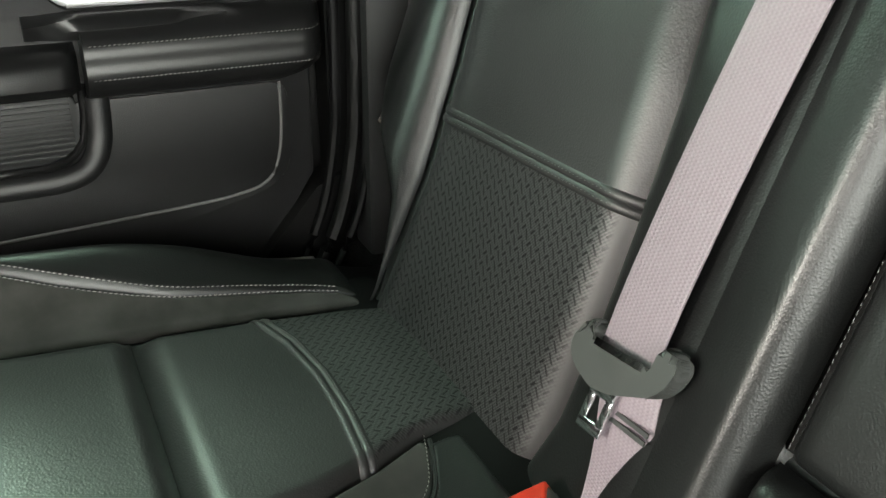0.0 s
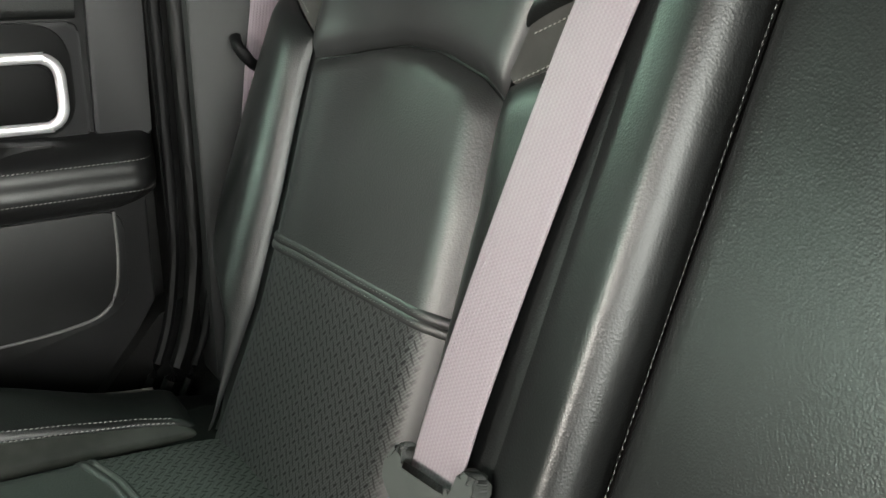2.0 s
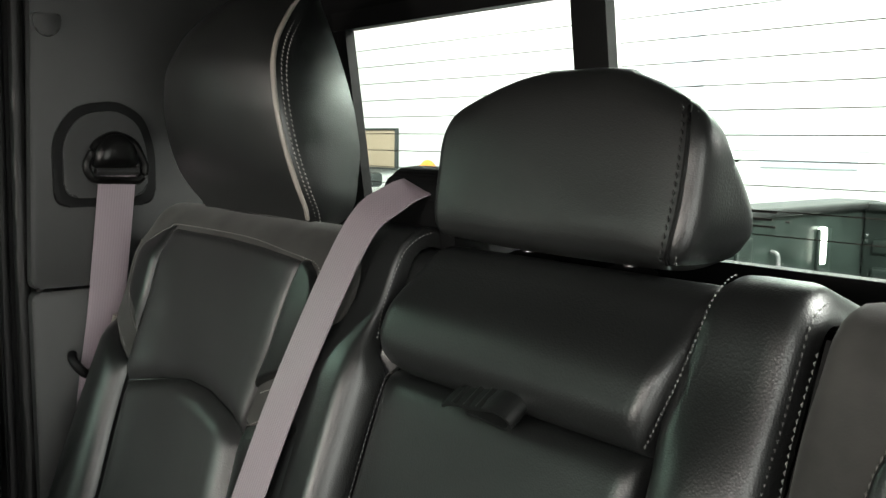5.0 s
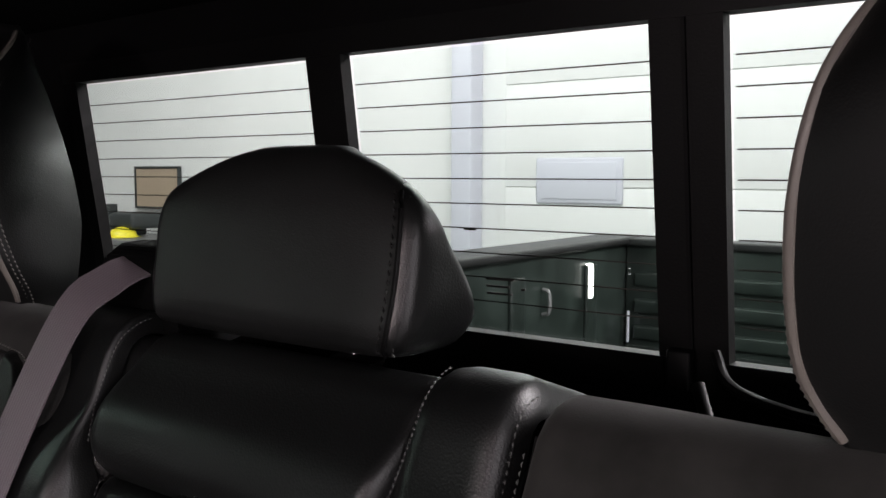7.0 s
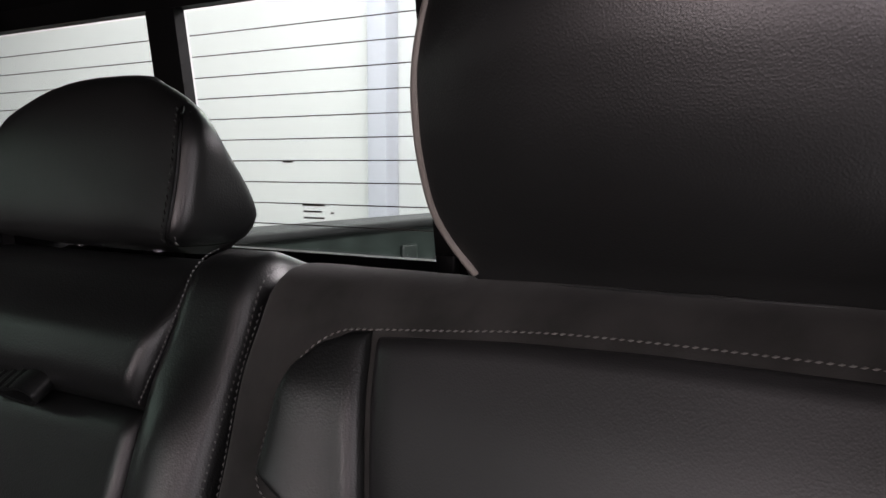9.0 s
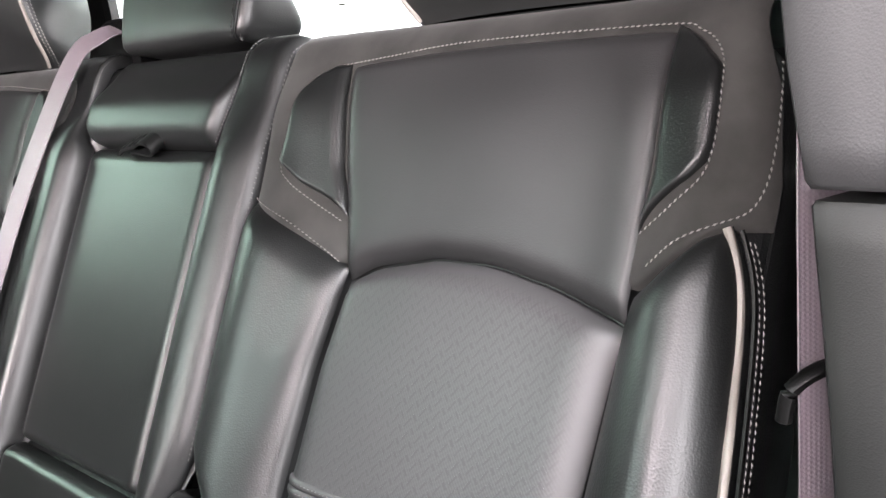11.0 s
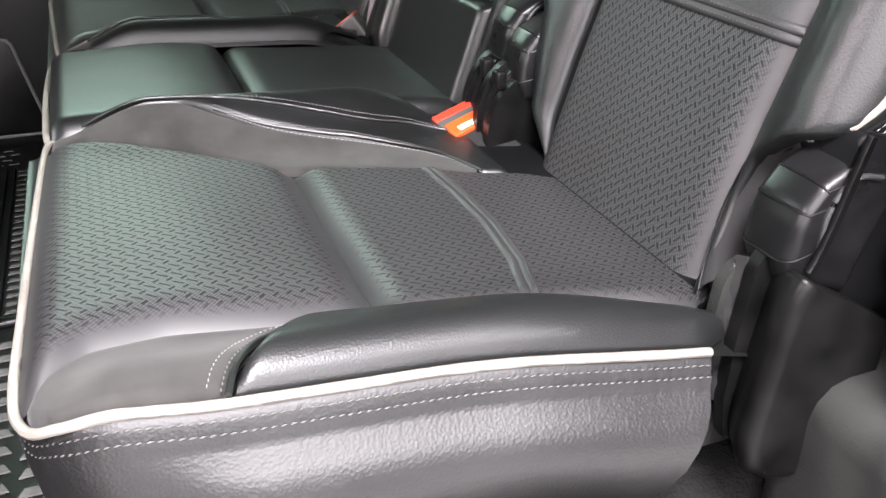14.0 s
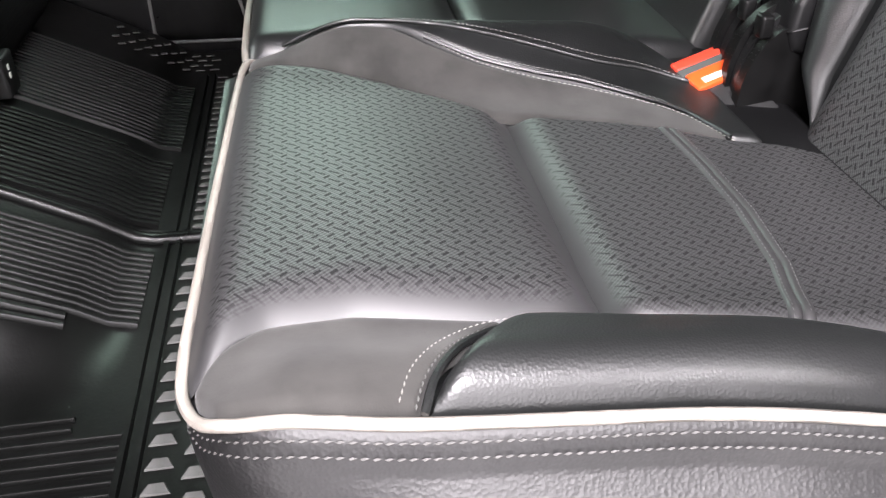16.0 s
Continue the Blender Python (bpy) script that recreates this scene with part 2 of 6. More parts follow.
def webbing_material():
    """Seat-belt webbing: ribs along the belt and a fine weave across. UV in metres, U across."""
    m = mat("grey_belt_webbing", (0.205, 0.170, 0.192), 0.45)
    p = m.node_tree.nodes["Principled BSDF"]
    sep = node(m, "ShaderNodeSeparateXYZ")
    link(m, coords(m, "UV"), sep.inputs[0])
    rib = math_node(m, "SINE", math_node(m, "MULTIPLY", sep.outputs[0], 6.283 / 0.0033))
    odd = math_node(m, "MULTIPLY", math_node(m, "FLOOR", math_node(m, "DIVIDE", sep.outputs[0], 0.00215)), 3.14)
    twill = math_node(m, "SINE", math_node(m, "ADD", math_node(m, "MULTIPLY", sep.outputs[1], 6.283 / 0.0026), odd))
    height = math_node(m, "ADD", math_node(m, "MULTIPLY", rib, 0.18), math_node(m, "MULTIPLY", twill, 0.16))
    bump = node(m, "ShaderNodeBump", Strength=1.0, Distance=0.0004)
    link(m, height, bump.inputs["Height"])
    link(m, bump.outputs[0], p.inputs["Normal"])
    tone = math_node(m, "ADD", 0.92, math_node(m, "MULTIPLY", height, 0.30))
    scale = node(m, "ShaderNodeVectorMath")
    scale.operation = "SCALE"
    scale.inputs[0].default_value = (0.205, 0.170, 0.192)
    link(m, tone, scale.inputs[3])
    link(m, scale.outputs[0], p.inputs["Base Color"])
    return m


webbing = webbing_material()


def glass_material(name, tint, gloss):
    m = bpy.data.materials.new(name)
    m.use_nodes = True
    t = m.node_tree
    t.nodes.clear()
    out = t.nodes.new("ShaderNodeOutputMaterial")
    mix = t.nodes.new("ShaderNodeMixShader")
    clear = t.nodes.new("ShaderNodeBsdfTransparent")
    clear.inputs[0].default_value = (*tint, 1)
    shine = t.nodes.new("ShaderNodeBsdfGlossy")
    shine.inputs["Roughness"].default_value = 0.02
    mix.inputs[0].default_value = gloss
    t.links.new(clear.outputs[0], mix.inputs[1])
    t.links.new(shine.outputs[0], mix.inputs[2])
    t.links.new(mix.outputs[0], out.inputs[0])
    return m


glass = glass_material("window_glass", (0.93, 0.97, 0.95), 0.04)


# ---- building helpers ----
def finish(ob, smooth=True):
    if smooth:
        ob.data.shade_smooth()
        ob.data.set_sharp_from_angle(angle=radians(45))


def mesh_object(name, bm, material, parent=None, label="", smooth=True):
    me = bpy.data.meshes.new(name)
    bmesh.ops.recalc_face_normals(bm, faces=bm.faces)
    bm.to_mesh(me)
    bm.free()
    me.materials.append(material)
    ob = new(name, me)
    if parent:
        ob.parent = parent
    finish(ob, smooth)
    return tagged(ob, label) if label else ob


def part(name, bm, material, parent, label=""):
    return mesh_object(name, bm, material, parent, label)


def thing(name, label, category, group=""):
    """An Empty for a thing; its parts are built in world metres and hung under it."""
    return tagged(new(name), label, category, group)


def structure(name, bm, material, label):
    return tagged(mesh_object(name, bm, material), label, kind="structure")


def box(bm, lo, hi, bevel=0.0, turn=None):
    """A box between two corners, with rounded edges; turn: a matrix applied to it."""
    made = bmesh.ops.create_cube(bm, size=1.0)["verts"]
    for v in made:
        v.co = Vector([lo[i] + (hi[i] - lo[i]) * (v.co[i] + 0.5) for i in range(3)])
    edges = list({e for v in made for e in v.link_edges})
    if bevel:
        got = bmesh.ops.bevel(bm, geom=edges, offset=bevel, segments=3, profile=0.5, affect="EDGES")
        made = list({v for f in got["faces"] for v in f.verts} | {v for v in made if v.is_valid})
        seen, stack = set(made), list(made)
        while stack:
            for e in stack.pop().link_edges:
                for v in e.verts:
                    if v not in seen:
                        seen.add(v)
                        stack.append(v)
        made = list(seen)
    if turn:
        bmesh.ops.transform(bm, matrix=turn, verts=made)
    return bm


def boxed(lo, hi, bevel=0.0, turn=None):
    return box(bmesh.new(), lo, hi, bevel, turn)


def curve_points(points, count, closed=False):
    """A smooth line through the points, in even steps."""
    p = [np.array(q, float) for q in points]
    fine = []
    n = len(p)
    for i in range(n if closed else n - 1):
        a, b = p[i], p[(i + 1) % n]
        z = p[i - 1] if (closed or i > 0) else a * 2 - b
        c = p[(i + 2) % n] if (closed or i + 2 < n) else b * 2 - a
        for k in range(12):
            t = k / 12
            fine.append(0.5 * (2 * a + (b - z) * t + (2 * z - 5 * a + 4 * b - c) * t * t + (3 * a - z - 3 * b + c) * t ** 3))
    fine.append(p[0] if closed else p[-1])
    fine = np.array(fine)
    run = np.concatenate([[0], np.cumsum(np.linalg.norm(np.diff(fine, axis=0), axis=1))])
    at = np.linspace(0, run[-1], count)
    return np.stack([np.interp(at, run, fine[:, i]) for i in range(fine.shape[1])], 1)


def sweep(points, section, normal=None, closed=False, bm=None, uv=False, caps=True):
    """Sweeps a closed section [(across, out)] along the points; normal: the way that 'out' points to."""
    bm = bm or bmesh.new()
    pts = [Vector(p) for p in points]
    rings = []
    n = len(pts)
    layer = bm.loops.layers.uv.verify() if uv else None
    ref = Vector(normal) if normal is not None else None
    run, runs = 0.0, []
    for i, p in enumerate(pts):
        if i:
            run += (p - pts[i - 1]).length
        runs.append(run)
        if closed:
            way = pts[(i + 1) % n] - pts[i - 1]
        else:
            way = pts[min(i + 1, n - 1)] - pts[max(i - 1, 0)]
        way.normalize()
        r = ref if ref is not None else (Vector((0, 0, 1)) if abs(way.z) < 0.9 else Vector((0, 1, 0)))
        side = way.cross(r).normalized()
        out = side.cross(way).normalized()
        rings.append([bm.verts.new(p + side * a + out * b) for a, b in section])
    k = len(section)
    for i in range(n if closed else n - 1):
        for j in range(k):
            f = bm.faces.new((rings[i][j], rings[i][(j + 1) % k], rings[(i + 1) % n][(j + 1) % k], rings[(i + 1) % n][j]))
            if uv:
                us = (section[j][0], section[(j + 1) % k][0])
                v0, v1 = runs[i], runs[(i + 1) % n]
                for l, c in zip(f.loops, ((us[0], v0), (us[1], v0), (us[1], v1), (us[0], v1))):
                    l[layer].uv = c
    if caps and not closed:
        bm.faces.new(rings[0])
        bm.faces.new(rings[-1])
    return bm


def ring(r, n=8, flat=1.0):
    return [(r * math.cos(2 * math.pi * i / n), r * flat * math.sin(2 * math.pi * i / n)) for i in range(n)]


def tube(points, r, n=8, count=None, closed=False, bm=None):
    pts = curve_points(points, count, closed)[: -1 if closed else None] if count else points
    return sweep(pts, ring(r, n), closed=closed, bm=bm)


def stitches(points, pitch=0.0046, length=0.0032, r=0.0006, normal=(0, -1, 0.3), bm=None):
    """A row of separate stitches along a line, each a small lens of thread."""
    bm = bm or bmesh.new()
    pts = np.array(points, float)
    run = np.concatenate([[0], np.cumsum(np.linalg.norm(np.diff(pts, axis=0), axis=1))])
    count = max(2, int(run[-1] / pitch))
    nrm = Vector(normal).normalized()
    length = max(length, pitch * 0.86)
    for i in range(count):
        c = (i + 0.5) * run[-1] / count
        a, b = (Vector([np.interp(c + o, run, pts[:, k]) for k in range(3)]) for o in (-length / 2, length / 2))
        way = (b - a).normalized()
        side = way.cross(nrm).normalized()
        mid = (a + b) / 2
        top = bm.verts.new(mid + nrm * r * 1.2)
        ends = [bm.verts.new(a - nrm * r * 0.5 + side * r * 0.45), bm.verts.new(b - nrm * r * 0.5 - side * r * 0.45)]
        sides = [bm.verts.new(mid + side * r - nrm * r * 0.3), bm.verts.new(mid - side * r - nrm * r * 0.3)]
        for e in ends:
            for s in sides:
                bm.faces.new((top, e, s))
    return bm


def steps(n, ease=0.75):
    """Places from 0 to 1, closer together at both ends."""
    t = np.linspace(0, 1, n + 1)
    return (1 - ease) * t + ease * (0.5 - 0.5 * np.cos(math.pi * t))


def pick(table, at):
    if isinstance(table, (int, float)):
        return float(table)
    xs, ys = zip(*table)
    return float(np.interp(at, xs, ys))


def patch(surface, left, right, low, high, puff=0.008, sink=0.003, edge=(0.02, 0.02, 0.02, 0.02), nu=28, nv=28, extra=None, dimple=0.0, soft=False):
    """An upholstery panel on a surface: left and right give x by s, low and high give s by u (0 to 1).
    Its edges (left, right, low, high) fall into the seams within the radius given (0: no fall)."""
    bm = bmesh.new()
    layer = bm.loops.layers.uv.verify()
    rise = bm.verts.layers.float.new("rise")
    grid = []
    us, vs = steps(nu), steps(nv)
    flat = np.zeros((nv + 1, nu + 1, 2))
    for j, v in enumerate(vs):
        for i, u in enumerate(us):
            s = pick(low, u) + (pick(high, u) - pick(low, u)) * v
            flat[j, i] = (pick(left, s) + (pick(right, s) - pick(left, s)) * u, s)
    across = np.concatenate([np.zeros((nv + 1, 1)), np.cumsum(np.linalg.norm(np.diff(flat, axis=1), axis=2), axis=1)], 1)
    along = np.concatenate([np.zeros((1, nu + 1)), np.cumsum(np.linalg.norm(np.diff(flat, axis=0), axis=2), axis=0)], 0)

    def fall(d, r):
        if r <= 0:
            return 1.0
        t = min(1.0, max(0.0, d / r))
        return t * (2 - t) if soft else math.sqrt(1 - (1 - t) ** 2)

    for j in range(nv + 1):
        row = []
        for i in range(nu + 1):
            f = fall(across[j, i], edge[0]) * fall(across[j, -1] - across[j, i], edge[1]) * fall(along[j, i], edge[2]) * fall(along[-1, i] - along[j, i], edge[3])
            x, s = flat[j, i]
            h = -sink + (puff + sink) * f
            if extra:
                h += extra(x, s, us[i], vs[j])
            if dimple:
                h += dimple * noise.noise(Vector((x * 14, s * 14, puff * 300))) * f
            row.append(bm.verts.new(surface(x, s, h)))
            row[-1][rise] = f
        grid.append(row)
    for j in range(nv):
        for i in range(nu):
            f = bm.faces.new((grid[j][i], grid[j][i + 1], grid[j + 1][i + 1], grid[j + 1][i]))
            for l, (b, a) in zip(f.loops, ((j, i), (j, i + 1), (j + 1, i + 1), (j + 1, i))):
                l[layer].uv = flat[b, a]
    return bm


def loft(sections, closed_ends=True):
    """Skins a list of closed outlines with the same number of points."""
    bm = bmesh.new()
    rows = [[bm.verts.new(p) for p in s] for s in sections]
    k = len(rows[0])
    for a, b in zip(rows, rows[1:]):
        for j in range(k):
            bm.faces.new((a[j], a[(j + 1) % k], b[(j + 1) % k], b[j]))
    if closed_ends:
        bm.faces.new(rows[0])
        bm.faces.new(rows[-1])
    return bm


def prism(outline, axis, lo, hi, bevel=0.0):
    """An outline of two coordinates pushed along one axis (0, 1 or 2) from lo to hi."""
    bm = bmesh.new()

    def place(p, c):
        q = list(p)
        q.insert(axis, c)
        return q

    a = [bm.verts.new(place(p, lo)) for p in outline]
    b = [bm.verts.new(place(p, hi)) for p in outline]
    n = len(outline)
    for i in range(n):
        bm.faces.new((a[i], a[(i + 1) % n], b[(i + 1) % n], b[i]))
    bm.faces.new(a)
    bm.faces.new(b)
    if bevel:
        bmesh.ops.bevel(bm, geom=[e for e in bm.edges], offset=bevel, segments=3, profile=0.5, affect="EDGES")
    return bm


def rounded(outline, r, n=5):
    """A polygon of 2D points with its corners rounded."""
    out = []
    k = len(outline)
    for i in range(k):
        p, a, b = Vector(outline[i]), Vector(outline[i - 1]), Vector(outline[(i + 1) % k])
        ra = min(r, (a - p).length * 0.45, (b - p).length * 0.45)
        p0, p1 = p + (a - p).normalized() * ra, p + (b - p).normalized() * ra
        for j in range(n + 1):
            t = j / n
            out.append(tuple(p0 * (1 - t) ** 2 + p * 2 * t * (1 - t) + p1 * t * t))
    return out


# ---- the seat's surfaces ----
UP = Vector((0, 0.342, 0.940))       # up along the backrest
OUT = Vector((0, -0.940, 0.342))     # out of the backrest, towards the front
FOOT = Vector((0, -0.013, 0.410))    # where backrest and cushion meet
ROLL_AT, ROLL = 0.597, 0.026         # the backrest's top rolls over to the rear


def bell(x, c, w):
    return math.exp(-((x - c) / w) ** 2)


def ease(x, a, b):
    t = min(1.0, max(0.0, (x - a) / (b - a)))
    return t * t * (3 - 2 * t)


def relief_outer(x, s):
    """Side bolsters of an outer seat's back; x runs as on the seat beside the open door."""
    fade = (1 - 0.5 * ease(s, 0.42, 0.52)) * (1 - ease(s, 0.55, 0.605))
    h = 0.024 * bell(x, 0.245, 0.045) * fade + 0.026 * bell(x, 0.632, 0.042) * fade
    h += 0.006 * bell(x, 0.447, 0.12) * bell(s, 0.34, 0.12)
    h -= 0.022 * ease(x, 0.655, 0.70)
    h -= 0.012 * ease(-x, -0.215, -0.185)
    return h


def relief_far_back(x, s):
    """The same on the double seat, whose inner bolster runs into the middle backrest without a gap."""
    fade = (1 - 0.5 * ease(s, 0.42, 0.52)) * (1 - ease(s, 0.55, 0.605))
    h = 0.014 * bell(x, 0.215, 0.06) * fade + 0.026 * bell(x, 0.620, 0.055) * fade
    return h + 0.006 * bell(x, 0.447, 0.12) * bell(s, 0.34, 0.12) - 0.022 * ease(x, 0.655, 0.70)


def relief_mid(x, s):
    fade = (1 - ease(s, 0.49, 0.57)) * ease(s, 0.0, 0.06)
    if x < 0:
        return 0.019 * (1 - 1.15 * min(1.0, (x + 0.154) / 0.020) ** 2.2 if x > -0.154 else bell(x, -0.154, 0.075)) * fade
    return 0.015 * bell(x, 0.166, 0.030) * fade - 0.012 * ease(x, 0.195, 0.215)


def on_back(relief, mirror=1, dx=0.0, lift=0.0):
    """Surface of a backrest over (x, s); dx moves its middle part sideways, lift draws the top out and down."""
    def surface(x, s, h):
        hh = h + relief(x, min(s, ROLL_AT)) + 1.1 * lift * ease(s, 0.42, 0.56)
        s = s - lift * ease(s, 0.44, 0.56)
        roll_at = ROLL_AT - lift
        if s <= roll_at:
            p = FOOT + UP * s + OUT * hh
        else:
            a = (s - roll_at) / ROLL
            top = FOOT + UP * roll_at
            rr = ROLL + hh
            if a <= math.pi / 2:
                p = top - OUT * ROLL + UP * (rr * math.sin(a)) + OUT * (rr * math.cos(a))
            else:
                p = top - OUT * ROLL + UP * rr - OUT * ((a - math.pi / 2) * ROLL)
        return Vector((mirror * (x + dx * (1 - ease(x, 0.60, 0.68))), p.y, p.z))
    return surface


def cushion_plane(y):
    return 0.485 - 0.076 * (y + 0.46)


def relief_cushion(x, y):
    """Height of the cushion over its plane; x as on the seat beside the open door, the middle seat below 0.15."""
    along = ease(y, -0.47, -0.36) * (1 - ease(y, -0.16, -0.02))
    h = 0.038 * bell(x, 0.175, 0.05 if x > 0.175 else 0.03) * along
    h += 0.020 * bell(x, 0.632, 0.045) * (1 - ease(y, -0.2, 0.0)) * ease(y, -0.475, -0.42)
    h += 0.006 * bell(x, 0.43, 0.12) * bell(y, -0.36, 0.08)
    h -= 0.010 * ease(y, -0.06, 0.02)
    h -= 0.012 * ease(-x, -0.160, -0.145)
    h -= 0.012 * ease(-y, 0.455, 0.485)
    return h


def relief_middle_cushion(x, y):
    ax = abs(x)
    h = 0.010 * bell(y, -0.33, 0.1) - 0.010 * ease(y, -0.06, 0.02) - 0.012 * ease(-y, 0.445, 0.475)
    return h - (0.014 if x > 0 else 0.002) * ease(ax, 0.12, 0.16)


def on_cushion(relief, mirror=1, shift=0.0):
    def surface(x, y, h):
        return Vector((mirror * x, y + shift, cushion_plane(y) + relief(x, y) + h))
    return surface


def line_on(surface, points, count, h=0.0):
    """A smooth line of (x, s) points laid on a surface."""
    return [surface(x, s, h) for x, s in curve_points(points, count)]


# ---- setting: cab shell ----
ROOF_Z = 1.285
# roof with headliner
bm = boxed((-0.80, -1.50, ROOF_Z), (0.80, 0.52, ROOF_Z + 0.05), 0.01)
structure("ceiling", bm, headliner, "dark cloth headliner over the cab")

# rear wall of the cab, below, above and beside its window; it leans forward towards the top
LEAN = 0.145


def wall_y(z):
    return 0.415 - LEAN * (z - 1.205)


def rear_slab(bm, x0, x1, z0, z1, front=0.0, depth=0.012):
    q = [(x, wall_y(z) + d - front, z) for d in (0, depth + front) for x, z in ((x0, z0), (x1, z0), (x1, z1), (x0, z1))]
    v = [bm.verts.new(p) for p in q]
    for f in ((0, 1, 2, 3), (7, 6, 5, 4), (0, 4, 5, 1), (1, 5, 6, 2), (2, 6, 7, 3), (3, 7, 4, 0)):
        bm.faces.new([v[i] for i in f])
    return bm


W_L, W_R, W_B, W_T = -0.563, 0.63, 0.966, 1.222
bm = bmesh.new()
rear_slab(bm, -0.80, 0.80, 0.16, W_B)
rear_slab(bm, -0.80, 0.80, W_T, ROOF_Z)
rear_slab(bm, -0.80, W_L, W_B, W_T)
rear_slab(bm, W_R, 0.80, W_B, W_T)
structure("wall_rear", bm, plastic, "black trimmed rear wall of the cab")

window = structure("window_1", rear_slab(rear_slab(bmesh.new(), -0.588, 0.645, W_B - 0.022, W_B + 0.003, 0.005, 0.012), -0.588, 0.645, W_T - 0.003, W_T + 0.02, 0.005, 0.012),
                   seal, "wide rear window with black frame and sliding middle pane")
for x0, x1 in ((-0.167, -0.123), (0.178, 0.232)):
    mesh_object("window_frame", rear_slab(bmesh.new(), x0, x1, W_B + 0.003, W_T - 0.003, 0.004, 0.010), seal, window)
mesh_object("window_frame", rear_slab(bmesh.new(), 0.203, 0.206, W_B + 0.004, W_T - 0.004, 0.007, 0.004), plastic, window)
for x0, x1 in ((W_L, -0.167), (-0.123, 0.178), (0.232, W_R)):
    pane = mesh_object("pane", rear_slab(bmesh.new(), x0 + 0.001, x1 - 0.001, W_B + 0.005, W_T - 0.005, -0.012, 0.016), glass, window, smooth=False)
    pane.visible_shadow = False
    z = W_T - 0.030
    while z > W_B + 0.02:
        bm = sweep([(x0 + 0.004, wall_y(z) + 0.010, z), (x1 - 0.004, wall_y(z) + 0.010, z)], ring(0.0006, 5))
        mesh_object("heater_wire", bm, wire_mat, window)
        z -= 0.0218
# slanted left end of the outer pane
mesh_object("window_frame", rear_slab(bmesh.new(), -0.583, -0.561, W_B, W_T, 0.004, 0.01), seal, window)
mesh_object("window_latch", boxed((0.189, wall_y(1.0) - 0.016, 0.948), (0.208, wall_y(1.0) - 0.006, 0.978), 0.002), plastic, window)
for z in (0.953, 0.967):
    mesh_object("brass_contact", boxed((0.191, wall_y(z) - 0.0185, z - 0.005), (0.203, wall_y(z) - 0.0155, z + 0.005), 0.001), copper, window)
for x0, x1, z in ((0.012, 0.041, 1.0165), (0.012, 0.036, 1.0100), (0.012, 0.039, 1.0035), (0.048, 0.052, 1.0090), (-0.008, 0.005, 1.0600)):
    mesh_object("glass_mark", boxed((x0, wall_y(z) + 0.0095, z - 0.0009), (x1, wall_y(z) + 0.0105, z + 0.0009)), wire_mat, window)
cable = [(0.235, 0.405, 0.985), (0.25, 0.395, 0.965), (0.29, 0.39, 0.955), (0.34, 0.395, 0.95)]
mesh_object("cable", tube(cable, 0.004, 8, 20), seal, window)
cable = [(0.225, 0.400, 0.962), (0.24, 0.385, 0.935), (0.255, 0.375, 0.905), (0.262, 0.37, 0.88)]
mesh_object("cable", tube(cable, 0.005, 8, 16), seal, window)

# floor: carpet sheet under the mats, with a shelf under the seats
bm = boxed((-0.80, -1.75, 0.11), (0.80, 0.45, 0.15))
structure("floor", bm, carpet, "charcoal carpet on the cab floor")
bm = boxed((-0.66, -0.28, 0.15), (0.66, 0.40, 0.30), 0.02)
structure("seat_riser", bm, carpet, "carpeted riser under the rear bench")
bm = boxed((0.70, -1.75, 0.10), (0.86, 0.40, 0.17), 0.02)
structure("door_sill", bm, grained_grey, "scuffed grey plastic door sill")

# walls that close the front of the cab
bm = boxed((-0.80, -1.80, 0.11), (0.80, -1.74, 0.80))
structure("wall_front", bm, plastic, "dark dashboard wall at the front of the cab")
bm = boxed((0.77, -1.80, 0.10), (0.86, -0.90, 0.89), 0.02)
structure("wall_near_front", bm, plastic, "shut front door ahead of the open rear door")


# ---- far side: pillar trim, seal, door ----
def leaning_trim(lean, z0, z1):
    """Pillar trim whose inner face follows a table of x by height, with a rounded front edge."""
    rows = []
    for z in [z0, z0 + 0.003] + list(np.linspace(z0 + 0.02, z1 - 0.02, 12)) + [z1 - 0.003, z1]:
        x, k = pick(lean, z), 0.003 if z in (z0, z1) else 0.0
        rows.append([(x + 0.030, 0.044 + k, z), (x + 0.010, 0.044 + k, z), (x + 0.003, 0.0465 + k, z), (x + k, 0.053, z), (x + k, 0.43, z), (0.86, 0.43, z), (0.86, 0.044 + k, z)])
    return loft(rows)


